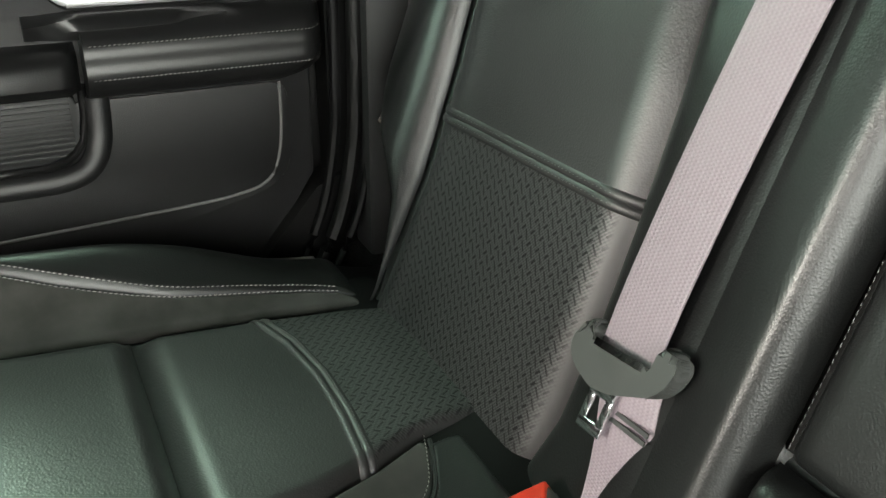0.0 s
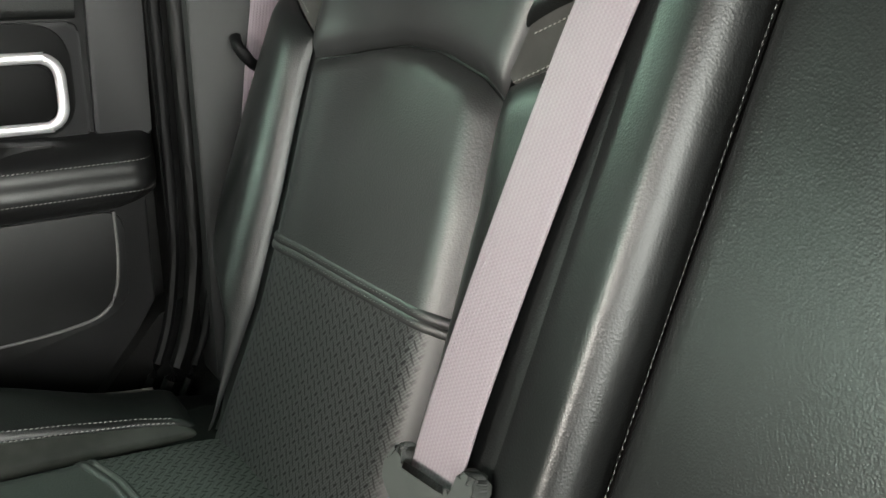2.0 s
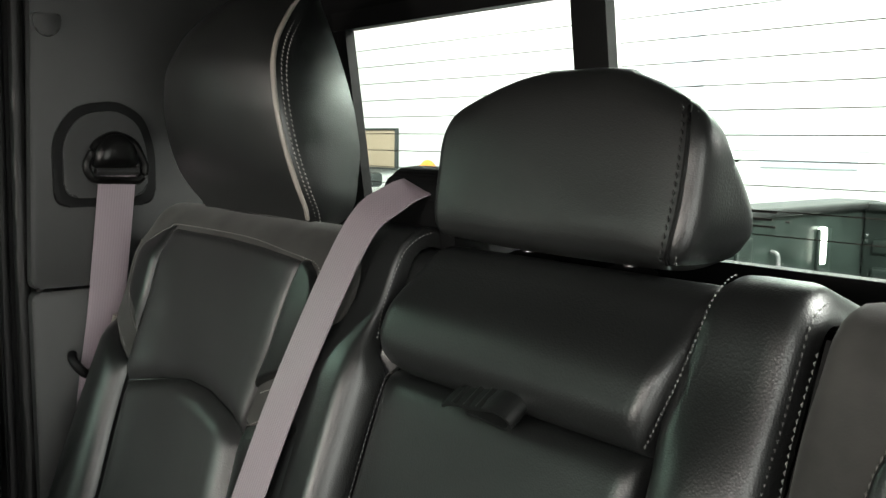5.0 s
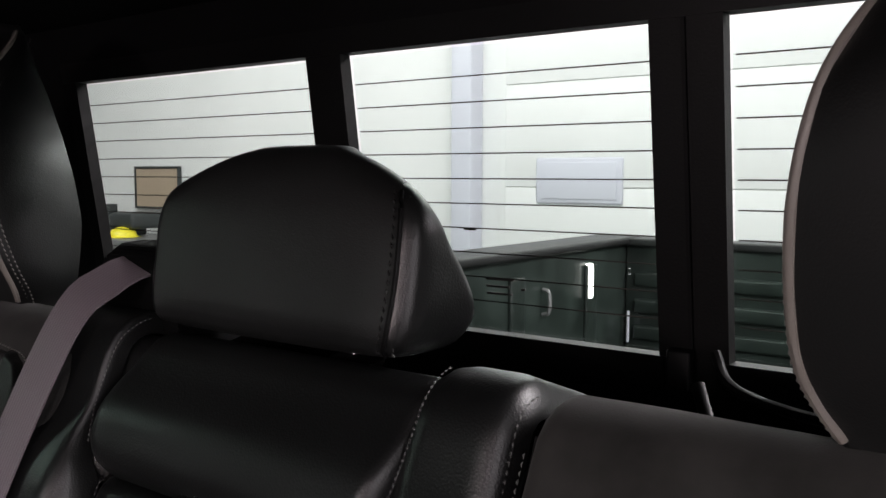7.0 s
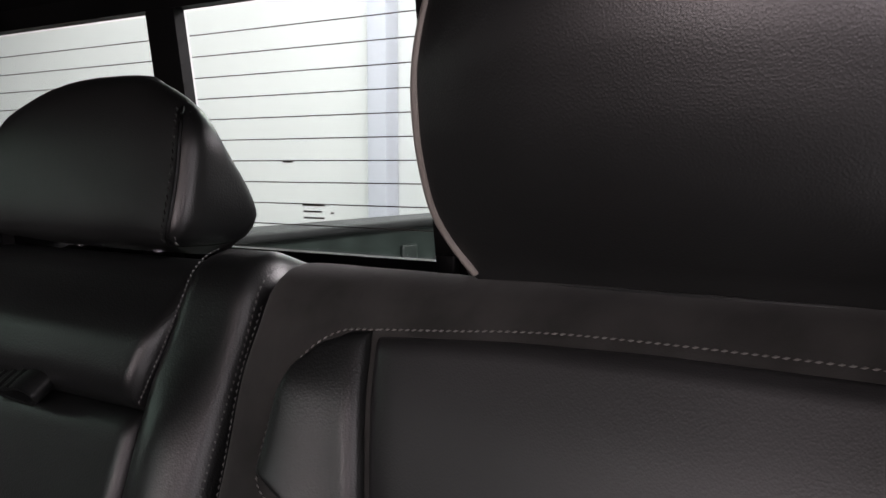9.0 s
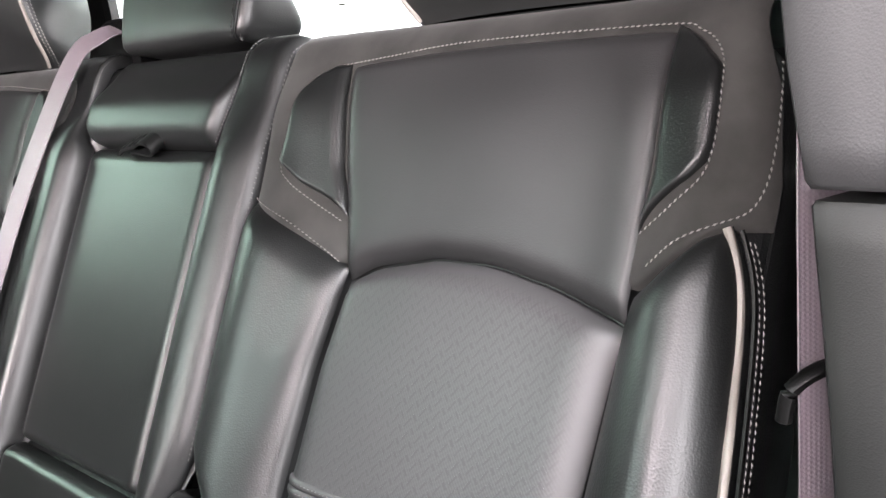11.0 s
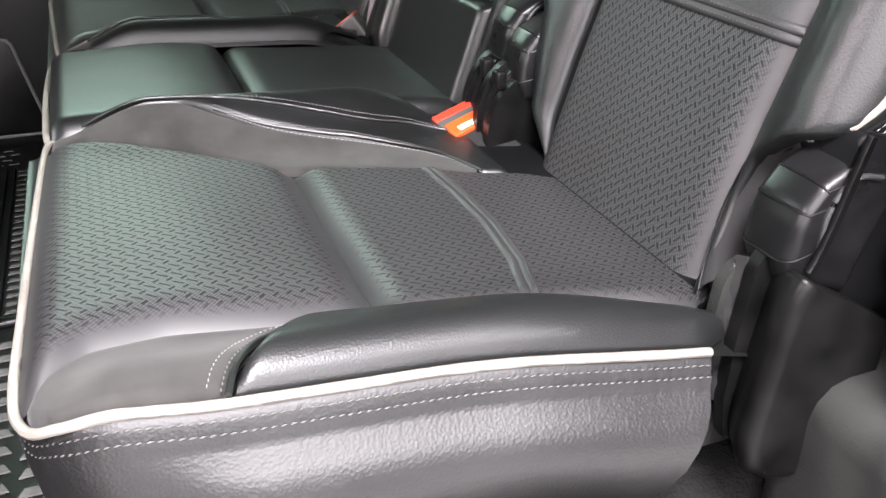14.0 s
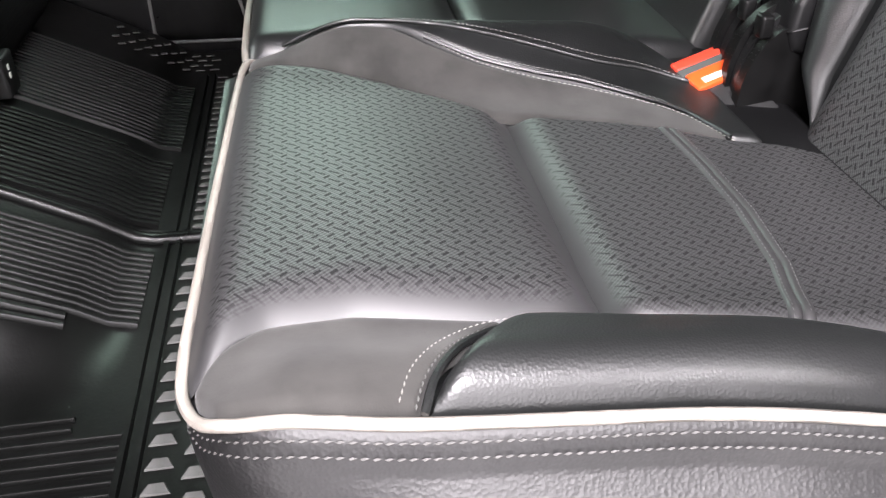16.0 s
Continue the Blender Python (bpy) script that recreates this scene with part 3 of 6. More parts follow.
def far_side(m):
    """Pillar trim at one side; m = -1 for the far side, 1 for the open side."""
    n = "wall_far" if m < 0 else "wall_near"
    # pillar trim, upper and lower piece with a joint between them
    up = rounded([(0.045, 0.884), (0.43, 0.884), (0.43, ROOF_Z), (0.060, ROOF_Z)], 0.012)
    low = rounded([(0.046, 0.42), (0.43, 0.42), (0.43, 0.880), (0.045, 0.880)], 0.012)
    lo, hi = (m * 0.712, m * 0.79) if m < 0 else (0.738, 0.86)
    lower = prism(low, 0, min(lo, hi), max(lo, hi), 0.004)
    upper = prism(up, 0, min(lo, hi), max(lo, hi), 0.004)
    if m > 0:
        lean_low = [(0.35, 0.733), (0.42, 0.739), (0.485, 0.755), (0.66, 0.7525), (0.747, 0.746), (0.81, 0.739), (0.879, 0.7305)]
        lean_up = [(0.884, 0.7285), (0.93, 0.719), (0.965, 0.7145), (1.05, 0.705), (ROOF_Z, 0.690)]
        lower, upper = leaning_trim(lean_low, 0.36, 0.879), leaning_trim(lean_up, 0.884, ROOF_Z)
    wall = structure(n, upper, plastic_grey if m < 0 else pillar_grey, "dark grey plastic pillar trim beside the bench")
    mesh_object("lower_trim", lower, plastic_grey if m < 0 else near_trim, wall)
    mesh_object("wheel_house", boxed((min(m * 0.66, m * 0.80), 0.02, 0.15), (max(m * 0.66, m * 0.80), 0.43, 0.425), 0.03), carpet if m < 0 else grained_grey, wall)
    return wall


far_wall = far_side(-1)
far_side(1)
# coat-hook cover high on the pillar
mesh_object("hook_cover", prism(rounded([(0.058, 1.222), (0.094, 1.222), (0.090, 1.200), (0.076, 1.192), (0.062, 1.200)], 0.008), 0, -0.714, -0.706, 0.002), plastic_grey, far_wall)

# recessed shield round the belt outlet
shield = [(0.076, 0.985), (0.076, 1.074), (0.104, 1.113), (0.158, 1.121), (0.192, 1.102), (0.206, 1.060), (0.206, 0.985)]
mesh_object("shield_rim", prism(rounded(shield, 0.02), 0, -0.720, -0.7085, 0.004), plastic, far_wall)
inner = [(0.141 + (y - 0.141) * 0.82, 1.05 + (z - 1.05) * 0.82) for y, z in shield]
mesh_object("outlet_shield", prism(rounded(inner, 0.018), 0, -0.718, -0.7060, 0.005), plastic_grey, far_wall)

# door opening's seals: three dark ridges from roof to wheel arch
for x, y0, r, mt in ((-0.735, 0.040, 0.009, seal), (-0.752, 0.024, 0.006, plastic), (-0.728, 0.058, 0.005, plastic)):
    pts = [(x, y0 + 0.008, 1.26), (x, y0 + 0.002, 0.9), (x, y0, 0.62), (x, y0 - 0.006, 0.54), (x, y0 - 0.022, 0.47), (x, y0 - 0.055, 0.40), (x, y0 - 0.10, 0.33), (x, y0 - 0.16, 0.25), (x, y0 - 0.22, 0.17)]
    tagged(mesh_object("door_seal", tube(pts, r, 8, 70), mt), "black rubber seal round the door opening", kind="structure")
bm = prism([(0.02, 0.15), (0.05, 0.15), (0.06, 1.28), (0.02, 1.28)], 0, -0.80, -0.765)
structure("body_side", boxed((-0.86, -1.8, 0.02), (-0.81, 0.52, 0.89)), seal, "outer skin of the shut door")
structure("door_jamb", bm, seal, "dark jamb behind the shut door")
bm = prism([(-0.16, 0.15), (0.05, 0.15), (0.05, 0.52), (0.0, 0.50), (-0.06, 0.43), (-0.13, 0.34)], 0, -0.80, -0.757)
structure("jamb_lower", bm, seal, "dark wheel-arch jamb below the shut door")

# the shut far door
door = structure("door_1", prism([(-1.05, 0.15), (-0.16, 0.15), (-0.12, 0.34), (-0.05, 0.43), (0.004, 0.51), (0.008, 0.884), (-1.05, 0.884)], 0, -0.80, -0.778, 0.003),
                 door_black, "shut rear door with black trim panel and stitched armrest")
mesh_object("window_post", prism([(-0.060, 0.884), (0.016, 0.884), (0.022, ROOF_Z), (-0.066, ROOF_Z)], 0, -0.80, -0.775, 0.003), plastic_grey, door)
mesh_object("window_header", boxed((-0.80, -1.05, 1.235), (-0.775, -0.06, ROOF_Z)), plastic_grey, door)
mesh_object("front_post", boxed((-0.80, -1.10, 0.15), (-0.76, -1.0, ROOF_Z)), plastic_grey, door)
pane = mesh_object("pane", boxed((-0.792, -1.02, 0.884), (-0.788, -0.06, 1.24)), glass, door, smooth=False)
pane.visible_shadow = False
# upper trim: padded sill with a stitched seam
mesh_object("padded_sill", prism(rounded([(-0.790, 0.815), (-0.768, 0.820), (-0.764, 0.870), (-0.772, 0.886), (-0.790, 0.888)], 0.008), 1, -1.0, -0.046), leather_soft, door)
mesh_object("sill_stitching", stitches([(-0.7655, -0.95, 0.852), (-0.7655, -0.05, 0.852)], normal=(1, 0, 0.1)), thread_dark, door)
mesh_object("rear_trim", prism(rounded([(-0.040, 0.702), (0.016, 0.698), (0.020, 0.880), (-0.034, 0.880)], 0.006), 0, -0.79, -0.769, 0.003), door_grey, door)
mesh_object("upper_panel", prism(rounded([(-1.0, 0.700), (-0.044, 0.700), (-0.044, 0.815), (-1.0, 0.815)], 0.01), 0, -0.785, -0.772, 0.003), door_grey, door)
# release handle in a silver bezel
bezel = rounded([(-0.24, 0.716), (-0.067, 0.716), (-0.067, 0.783), (-0.24, 0.783)], 0.022, 8)
mesh_object("handle_recess", prism(rounded([(-0.25, 0.706), (-0.055, 0.706), (-0.055, 0.815), (-0.25, 0.815)], 0.04, 8), 0, -0.774, -0.7695, 0.001), plastic, door)
mesh_object("handle_bezel", sweep(curve_points([(-0.768, y, z) for y, z in bezel], 91, True)[:-1], ring(0.0055, 10, 0.6), normal=(1, 0, 0), closed=True), satin_silver, door, "satin silver handle bezel")
mesh_object("door_handle", prism(rounded([(-0.225, 0.722), (-0.074, 0.722), (-0.074, 0.777), (-0.225, 0.777)], 0.018), 0, -0.772, -0.765, 0.002), plastic, door)


# stitched armrest on the door: an upper roll and a lower roll with a groove between them, rounded off at its rear end
def arm_section(y):
    end = math.sqrt(max(0.0, 1 - ease(y, -0.02, 0.0165) ** 2))
    bulge = 0.056 * (0.30 + 0.70 * end)
    top = 0.704 - 0.004 * (1 - ease(y, -0.20, -0.10))
    mid_z, low = 0.664, 0.628 + 0.012 * ease(y, -0.04, 0.018)
    pts = []
    for a, z in ((0.0, low), (0.45, low - 0.002), (0.78, low + 0.004), (0.95, low + 0.014), (1.02, mid_z - 0.010), (1.0, mid_z - 0.004), (0.975, mid_z), (0.995, mid_z + 0.004), (0.965, mid_z + 0.014), (0.86, mid_z + 0.025), (0.66, top - 0.006), (0.40, top), (0.0, top + 0.002)):
        pts.append((-0.787 + bulge * a, y, z))
    return pts


ys = list(np.linspace(-0.222, -0.03, 14)) + list(np.linspace(-0.022, 0.0165, 9))
mesh_object("armrest", loft([arm_section(y) for y in ys]), door_leather, door)
for k in (4, 8):
    pts = [Vector(arm_section(y)[k]) + Vector((0.0006, 0, 0.0035 if k == 8 else -0.0035)) for y in np.linspace(-0.218, 0.010, 60)]
    mesh_object("armrest_stitching", stitches([tuple(p) for p in pts], 0.0042, 0.003, 0.0007, (1, 0, 0.2)), thread, door)
# scoop above the armrest that forms the grab cup
scoop = []
for y in np.linspace(-0.268, -0.085, 16):
    k = ease(y, -0.268, -0.215) * (1 - 0.5 * ease(y, -0.14, -0.085))
    scoop.append([(-0.790, y, 0.682), (-0.752 - 0.012 * (1 - k), y, 0.684), (-0.746 - 0.014 * (1 - k), y, 0.690 + 0.004 * k), (-0.752, y, 0.698 + 0.006 * k), (-0.766, y, 0.704 + 0.004 * k), (-0.790, y, 0.708)])
mesh_object("grab_cup", loft(scoop), door_leather, door)
front = []
for y in list(np.linspace(-0.9, -0.245, 6)) + [-0.236, -0.230, -0.2265]:
    k = 1.0 - 0.5 * ease(y, -0.240, -0.226)
    front.append([(-0.787, y, 0.636), (-0.787 + 0.040 * k, y, 0.634), (-0.787 + 0.053 * k, y, 0.645), (-0.787 + 0.053 * k, y, 0.662), (-0.787 + 0.044 * k, y, 0.673), (-0.787 + 0.020 * k, y, 0.678), (-0.787, y, 0.678)])
mesh_object("armrest_front", loft(front), door_leather, door)
mesh_object("speaker_grille", prism(rounded([(-0.62, 0.566), (-0.245, 0.566), (-0.236, 0.578), (-0.233, 0.632), (-0.62, 0.632)], 0.012), 0, -0.785, -0.765, 0.003), door_black, door)
for k in range(11):
    z = 0.571 + k * 0.0056
    mesh_object("grille_rib", boxed((-0.766, -0.60, z), (-0.7637, -0.240, z + 0.0026), 0.0008), plastic_grey, door)
# moulded pocket lip that rises round the grille's rear end
lip = [(-0.760, -0.62, 0.548), (-0.756, -0.32, 0.549), (-0.756, -0.252, 0.551), (-0.760, -0.228, 0.562), (-0.766, -0.217, 0.585), (-0.770, -0.214, 0.625)]
mesh_object("pocket_lip", sweep(curve_points(lip, 50), ring(0.0115, 10, 0.6), normal=(1, 0, 0.3)), door_black, door)
# shade inside the lip, built as a thin black tube
mesh_object("pocket_shadow", sweep(curve_points([(x - 0.004, y + (0.002 if y < -0.3 else -0.012), z + 0.013) for x, y, z in lip], 40), ring(0.004, 8), normal=(1, 0, 0.3)), seal, door)
mesh_object("lower_panel", prism(rounded([(-0.9, 0.46), (-0.16, 0.475), (-0.05, 0.500), (-0.024, 0.52), (-0.022, 0.62), (-0.9, 0.62)], 0.02), 0, -0.785, -0.774, 0.002), door_black, door)
line = [(-0.773, -0.031, 0.620), (-0.773, -0.032, 0.57), (-0.773, -0.038, 0.532), (-0.773, -0.052, 0.510), (-0.773, -0.085, 0.500), (-0.773, -0.16, 0.4945), (-0.773, -0.40, 0.486)]
mesh_object("panel_piping", tube(line, 0.0016, 6, 50), thread_dark, door)
# map pocket low on the door, outlined by a bright lip
pocket = [(-0.567, 0.372), (-0.533, 0.196), (-0.545, 0.183), (-0.705, 0.188), (-0.716, 0.205), (-0.712, 0.40)]
mesh_object("map_pocket", prism(rounded(pocket, 0.012), 0, -0.79, -0.772, 0.003), gloss_black, door)
mesh_object("map_pocket_lip", tube([(-0.771, y, z) for y, z in rounded(pocket, 0.014)], 0.0032, 6, 80, True), trim_grey, door)


# ---- outside: truck bed and garage ----
bed = tagged(new("truck_bed"), "dark green pickup truck bed behind the cab", "truck bed")
part("side_wall", boxed((-0.80, 0.55, 0.30), (-0.74, 2.45, 0.897)), bed_paint, bed)
part("side_wall", boxed((0.74, 0.55, 0.30), (0.80, 2.45, 0.897)), bed_paint, bed)
part("rail_cap", boxed((-0.86, 0.55, 0.891), (-0.715, 2.46, 0.915), 0.008), plastic_grey, bed)
part("rail_cap", boxed((0.715, 0.55, 0.891), (0.86, 2.46, 0.915), 0.008), plastic_grey, bed)
part("tailgate", boxed((-0.735, 2.39, 0.30), (0.735, 2.45, 0.897), 0.008), bed_paint, bed)
part("tailgate_cap", boxed((-0.735, 2.37, 0.887), (0.735, 2.47, 0.911), 0.006), plastic_grey, bed)
part("bed_floor", boxed((-0.75, 0.50, 0.25), (0.75, 2.42, 0.31)), bed_paint, bed)
part("front_wall", boxed((-0.80, 0.50, 0.25), (0.80, 0.55, 0.80)), bed_paint, bed)
for k in range(5):
    z = 0.42 + k * 0.085
    part("tailgate_rib", boxed((-0.70, 2.372, z), (0.70, 2.392, z + 0.045), 0.008), bed_paint, bed)
for k in range(4):
    y = 0.85 + k * 0.42
    part("wall_rib", boxed((-0.742, y, 0.34), (-0.728, y + 0.07, 0.845), 0.006), bed_paint, bed)
part("tie_down", tube([(-0.735, 1.86, 0.80), (-0.715, 1.86, 0.79), (-0.715, 1.86, 0.74), (-0.735, 1.86, 0.73)], 0.006, 8, 20), steel, bed)
# glowing block added for a bright spot on the bed wall, source unknown
part("glowing_block", boxed((-0.742, 2.116, 0.745), (-0.721, 2.142, 0.850), 0.008), lens, bed, "white glowing block on the bed wall")

for z in (0.815, 0.798):
    part("rivet", loft([[(-0.712 + r * math.cos(a), 2.368 - d, z + r * math.sin(a)) for a in np.linspace(0, 2 * math.pi, 9)[:-1]] for r, d in ((0.006, 0), (0.005, 0.003), (0.001, 0.005))]), chrome, bed)
part("edge_strip", boxed((-0.716, 2.362, 0.58), (-0.710, 2.372, 0.68), 0.001), lavender, bed)

GROUND = -0.62
structure("garage_floor", boxed((-8.0, -6.0, GROUND - 0.1), (5.0, 4.2, GROUND)), concrete, "grey concrete garage floor")
structure("garage_wall_rear", boxed((-8.0, 3.74, GROUND), (5.0, 3.9, 3.3)), white_wall, "white panelled garage wall")
structure("garage_wall_left", boxed((-8.1, -6.0, GROUND), (-8.0, 3.9, 3.3)), white_wall, "white garage side wall")
# unseen right wall, front wall and ceiling, grey to dim reflections in the cab
structure("garage_wall_right", boxed((5.0, -6.0, GROUND), (5.1, 3.9, 3.3)), grey_paint, "unseen grey garage side wall that keeps reflections dark")
structure("garage_wall_front", boxed((-8.0, -6.1, GROUND), (5.0, -6.0, 3.3)), grey_paint, "unseen grey garage front wall that keeps reflections dark")
structure("garage_ceiling", boxed((-8.1, -6.1, 3.3), (5.1, 3.9, 3.4)), grey_paint, "unseen grey garage ceiling that keeps reflections dark")
wall_panels = structure("garage_door", boxed((-2.06, 3.715, GROUND), (3.6, 3.745, 2.7)), white_wall, "white sectional garage door")
for k in range(6):
    z = GROUND + 0.08 + k * 0.53
    mesh_object("panel", boxed((-2.02, 3.700, z), (3.56, 3.720, z + 0.526), 0.003), white_wall, wall_panels)
mesh_object("door_window", boxed((-1.83, 3.690, 0.968), (-1.352, 3.704, 1.198), 0.01), lavender, wall_panels)
mesh_object("window_pane", boxed((-1.80, 3.686, 0.99), (-1.38, 3.692, 1.176), 0.004), lavender, wall_panels)
structure("garage_post", boxed((-2.32, 3.62, GROUND), (-2.19, 3.74, 3.3), 0.01), lavender, "pale lavender steel post beside the garage door")

board = tagged(new("notice_board"), "tan cork notice board in a dark frame on the garage wall", "notice board")
part("board", boxed((-5.30, 3.715, 0.87), (-4.80, 3.735, 1.155)), tan, board)
for lo, hi in (((-5.315, 3.705, 0.858), (-4.785, 3.738, 0.872)), ((-5.315, 3.705, 1.152), (-4.785, 3.738, 1.168)), ((-5.315, 3.705, 0.872), (-5.30, 3.738, 1.152)), ((-4.80, 3.705, 0.872), (-4.785, 3.738, 1.152))):
    part("frame", boxed(lo, hi, 0.004), dark_thing, board)

LOW = -0.873


def settle(t):
    """Sets a thing of the bench's group at its true place and size."""
    t.location, t.scale = (-0.035, -0.28, 0.170), (0.902, 1.0, 0.905)
    return t


bench = settle(tagged(new("workbench"), "grey steel workbench against the garage wall", "workbench"))
part("bench_top", boxed((-6.9, 3.45, 0.50), (-4.3, 4.0, 0.555), 0.005), steel, bench)
for x in (-6.8, -5.6, -4.4):
    for y in (3.5, 3.95):
        part("leg", boxed((x, y - 0.03, LOW), (x + 0.05, y + 0.02, 0.50)), steel, bench)
part("brace", sweep([(-5.6, 3.5, 0.45), (-5.1, 3.5, -0.05)], ring(0.02, 6)), steel, bench)


def bench_item(name, label, category, pieces):
    t = settle(tagged(new(name), label, category))
    for n, bm, m in pieces:
        part(n, bm, m, t)


bench_item("machine", "dark bench machine with a column and motor", "machine", (("base", boxed((-5.90, 3.6, 0.557), (-5.55, 3.9, 0.62), 0.02), dark_thing), ("column", boxed((-5.86, 3.7, 0.62), (-5.78, 3.8, 0.80), 0.01), dark_thing), ("motor", boxed((-5.62, 3.62, 0.62), (-5.30, 3.9, 0.74), 0.03), dark_thing)))
bench_item("task_lamp", "red and black jointed lamp on the workbench", "lamp", (("arm", tube([(-6.45, 3.7, 0.557), (-6.50, 3.7, 0.72), (-6.25, 3.7, 0.86), (-6.18, 3.7, 0.78)], 0.012, 6, 24), dark_thing), ("shade", boxed((-6.38, 3.65, 0.72), (-6.26, 3.75, 0.79), 0.02), red)))
bench_item("canister", "white canister on the workbench", "canister", (("body", boxed((-6.18, 3.6, 0.557), (-5.98, 3.85, 0.74), 0.03), white_print), ("label", boxed((-6.12, 3.59, 0.66), (-6.04, 3.602, 0.71), 0.002), dark_thing)))
bench_item("hard_hat", "yellow plastic hard hat on the workbench", "hat", (("shell", loft([[(-5.42 + r * math.cos(a), 3.62 + r * math.sin(a), z) for a in np.linspace(0, 2 * math.pi, 17)[:-1]] for r, z in ((0.12, 0.559), (0.10, 0.566), (0.09, 0.60), (0.06, 0.628), (0.015, 0.637))]), yellow),))
bench_item("storage_bin", "orange plastic bin below the workbench", "bin", (("body", loft([rounded and [(x, y, z) for x, y in ((-5.80 - k, 3.55 - k), (-5.50 + k, 3.55 - k), (-5.50 + k, 3.85 + k), (-5.80 - k, 3.85 + k))] for k, z in ((0, 0.08), (0.02, 0.42))]), orange_box),))
bench_item("stand", "grey stand below the workbench", "stand", (("body", boxed((-5.84, 3.5, LOW), (-5.46, 3.9, 0.078), 0.01), steel),))
bench_item("cloth_heap", "teal cloth heaped on a crate", "cloth", (("heap", loft([[(-6.15 + r * math.cos(a) * 1.4, 3.7 + r * math.sin(a), z + 0.03 * math.sin(3 * a)) for a in np.linspace(0, 2 * math.pi, 17)[:-1]] for r, z in ((0.2, 0.10), (0.19, 0.22), (0.13, 0.32), (0.03, 0.37))]), teal),))
bench_item("crate", "grey steel crate under the cloth", "crate", (("body", boxed((-6.48, 3.48, LOW), (-5.86, 3.92, 0.075), 0.01), steel),))
bench_item("warning_light", "orange rounded warning light on the workbench", "warning light", (("dome", loft([[(-4.43 + r * math.cos(a), 3.68 + r * math.sin(a), z) for a in np.linspace(0, 2 * math.pi, 17)[:-1]] for r, z in ((0.07, 0.60), (0.095, 0.68), (0.09, 0.75), (0.06, 0.82), (0.03, 0.855), (0.005, 0.865))]), orange_box), ("base", boxed((-4.54, 3.58, 0.557), (-4.32, 3.78, 0.602), 0.01), dark_thing)))


# ---- rear bench: backrests ----
def build_outer_back(m, seat):
    """Backrest of an outer seat: m = 1 beside the open door, -1 beside the shut one."""
    S = on_back(relief_outer if m > 0 else relief_far_back, m, 0.014 if m > 0 else -0.020, 0.009)
    edge_r = [(0.0, 0.606), (0.12, 0.592), (0.155, 0.600), (0.178, 0.640), (0.192, 0.676), (0.24, 0.682), (0.353, 0.681), (0.44, 0.676), (0.5, 0.678), (0.56, 0.672), (0.60, 0.655), (0.72, 0.64)]
    edge_l = [(0.0, 0.330), (0.05, 0.318), (0.088, 0.279), (0.15, 0.262), (0.19, 0.254), (0.215, 0.235), (0.25, 0.196), (0.384, 0.196), (0.47, 0.200), (0.72, 0.205)]
    if m < 0:
        edge_l = [(0.0, 0.205), (0.72, 0.205)]
        edge_r = [(0.0, 0.592), (0.06, 0.585), (0.10, 0.588), (0.15, 0.598), (0.18, 0.622), (0.20, 0.645), (0.225, 0.664), (0.26, 0.678), (0.30, 0.682)] + edge_r[6:]
    top = ROLL_AT + ROLL * math.pi / 2 + 0.07
    t = part("backrest", patch(S, edge_l, edge_r, 0.0, top, 0.0, 0.0, (0.0, 0.012, 0.01, 0), 40, 60, extra=lambda x, s, u, v: -0.006), leather, seat)
    # moulded shell behind the cover
    shell = []
    for s in np.linspace(0.0, 0.60, 14):
        x0, x1 = pick(edge_l, s) + 0.006, pick(edge_r, s) - 0.016
        shell.append([Vector((m * x, (FOOT + UP * s + OUT * h).y, (FOOT + UP * s + OUT * h).z)) for x, h in ((x0, -0.012), (x1, -0.03), (x1, -0.115), (x0, -0.115))])
    part("back_shell", loft(shell), plastic, t)
    # outer flank, from the piping round to the rear
    flank = bmesh.new()
    rows = []
    for s in np.linspace(0.192, 0.575, 30):
        x = pick(edge_r, s)
        a = S(x - 0.004, s, -0.004)
        rows.append([flank.verts.new(a + Vector((m * dx, 0, 0)) + -OUT * d) for dx, d in ((0, 0), (0.006, 0.012), (0.008, 0.03), (0.004, 0.06), (-0.004, 0.10))])
    for a, b in zip(rows, rows[1:]):
        for k in range(4):
            flank.faces.new((a[k], a[k + 1], b[k + 1], b[k]))
    part("side_panel", flank, leather, t)
    # suede yoke round the upper panels
    lo_s = [(0.0, 0.460), (0.27, 0.411), (0.3, 0.43), (0.34, 0.46), (0.76, 0.46), (0.8, 0.425), (0.82, 0.421), (0.94, 0.460), (1.0, 0.469)]
    part("suede_yoke", patch(S, [(0.4, 0.199), (0.72, 0.206)], edge_r, lo_s, top - 0.004, 0.0026, 0.004, (0.01, 0.015, 0.006, 0), 44, 44), suede, t, "dark grey suede yoke")
    # insert: lower woven part, upper part, arched top
    ins_l = [(0.0, 0.320), (0.05, 0.313), (0.156, 0.312), (0.237, 0.315), (0.33, 0.322), (0.402, 0.334), (0.43, 0.336)]
    ins_r = [(0.0, 0.590), (0.05, 0.580), (0.173, 0.572), (0.28, 0.576), (0.36, 0.583), (0.40, 0.587), (0.43, 0.587)]
    arch = [(0.0, 0.402), (0.115, 0.416), (0.35, 0.428), (0.56, 0.428), (0.77, 0.418), (1.0, 0.400)]
    tilt = 0.0 if m > 0 else 0.008
    joint = [(0.0, 0.2371 + tilt), (1.0, 0.2371)]
    part("insert_lower", patch(S, ins_l, ins_r, 0.0, joint, 0.012, 0.004, (0.030, 0.030, 0.03, 0.0), 34, 30, soft=True), weave, t, "woven-look embossed leather insert")
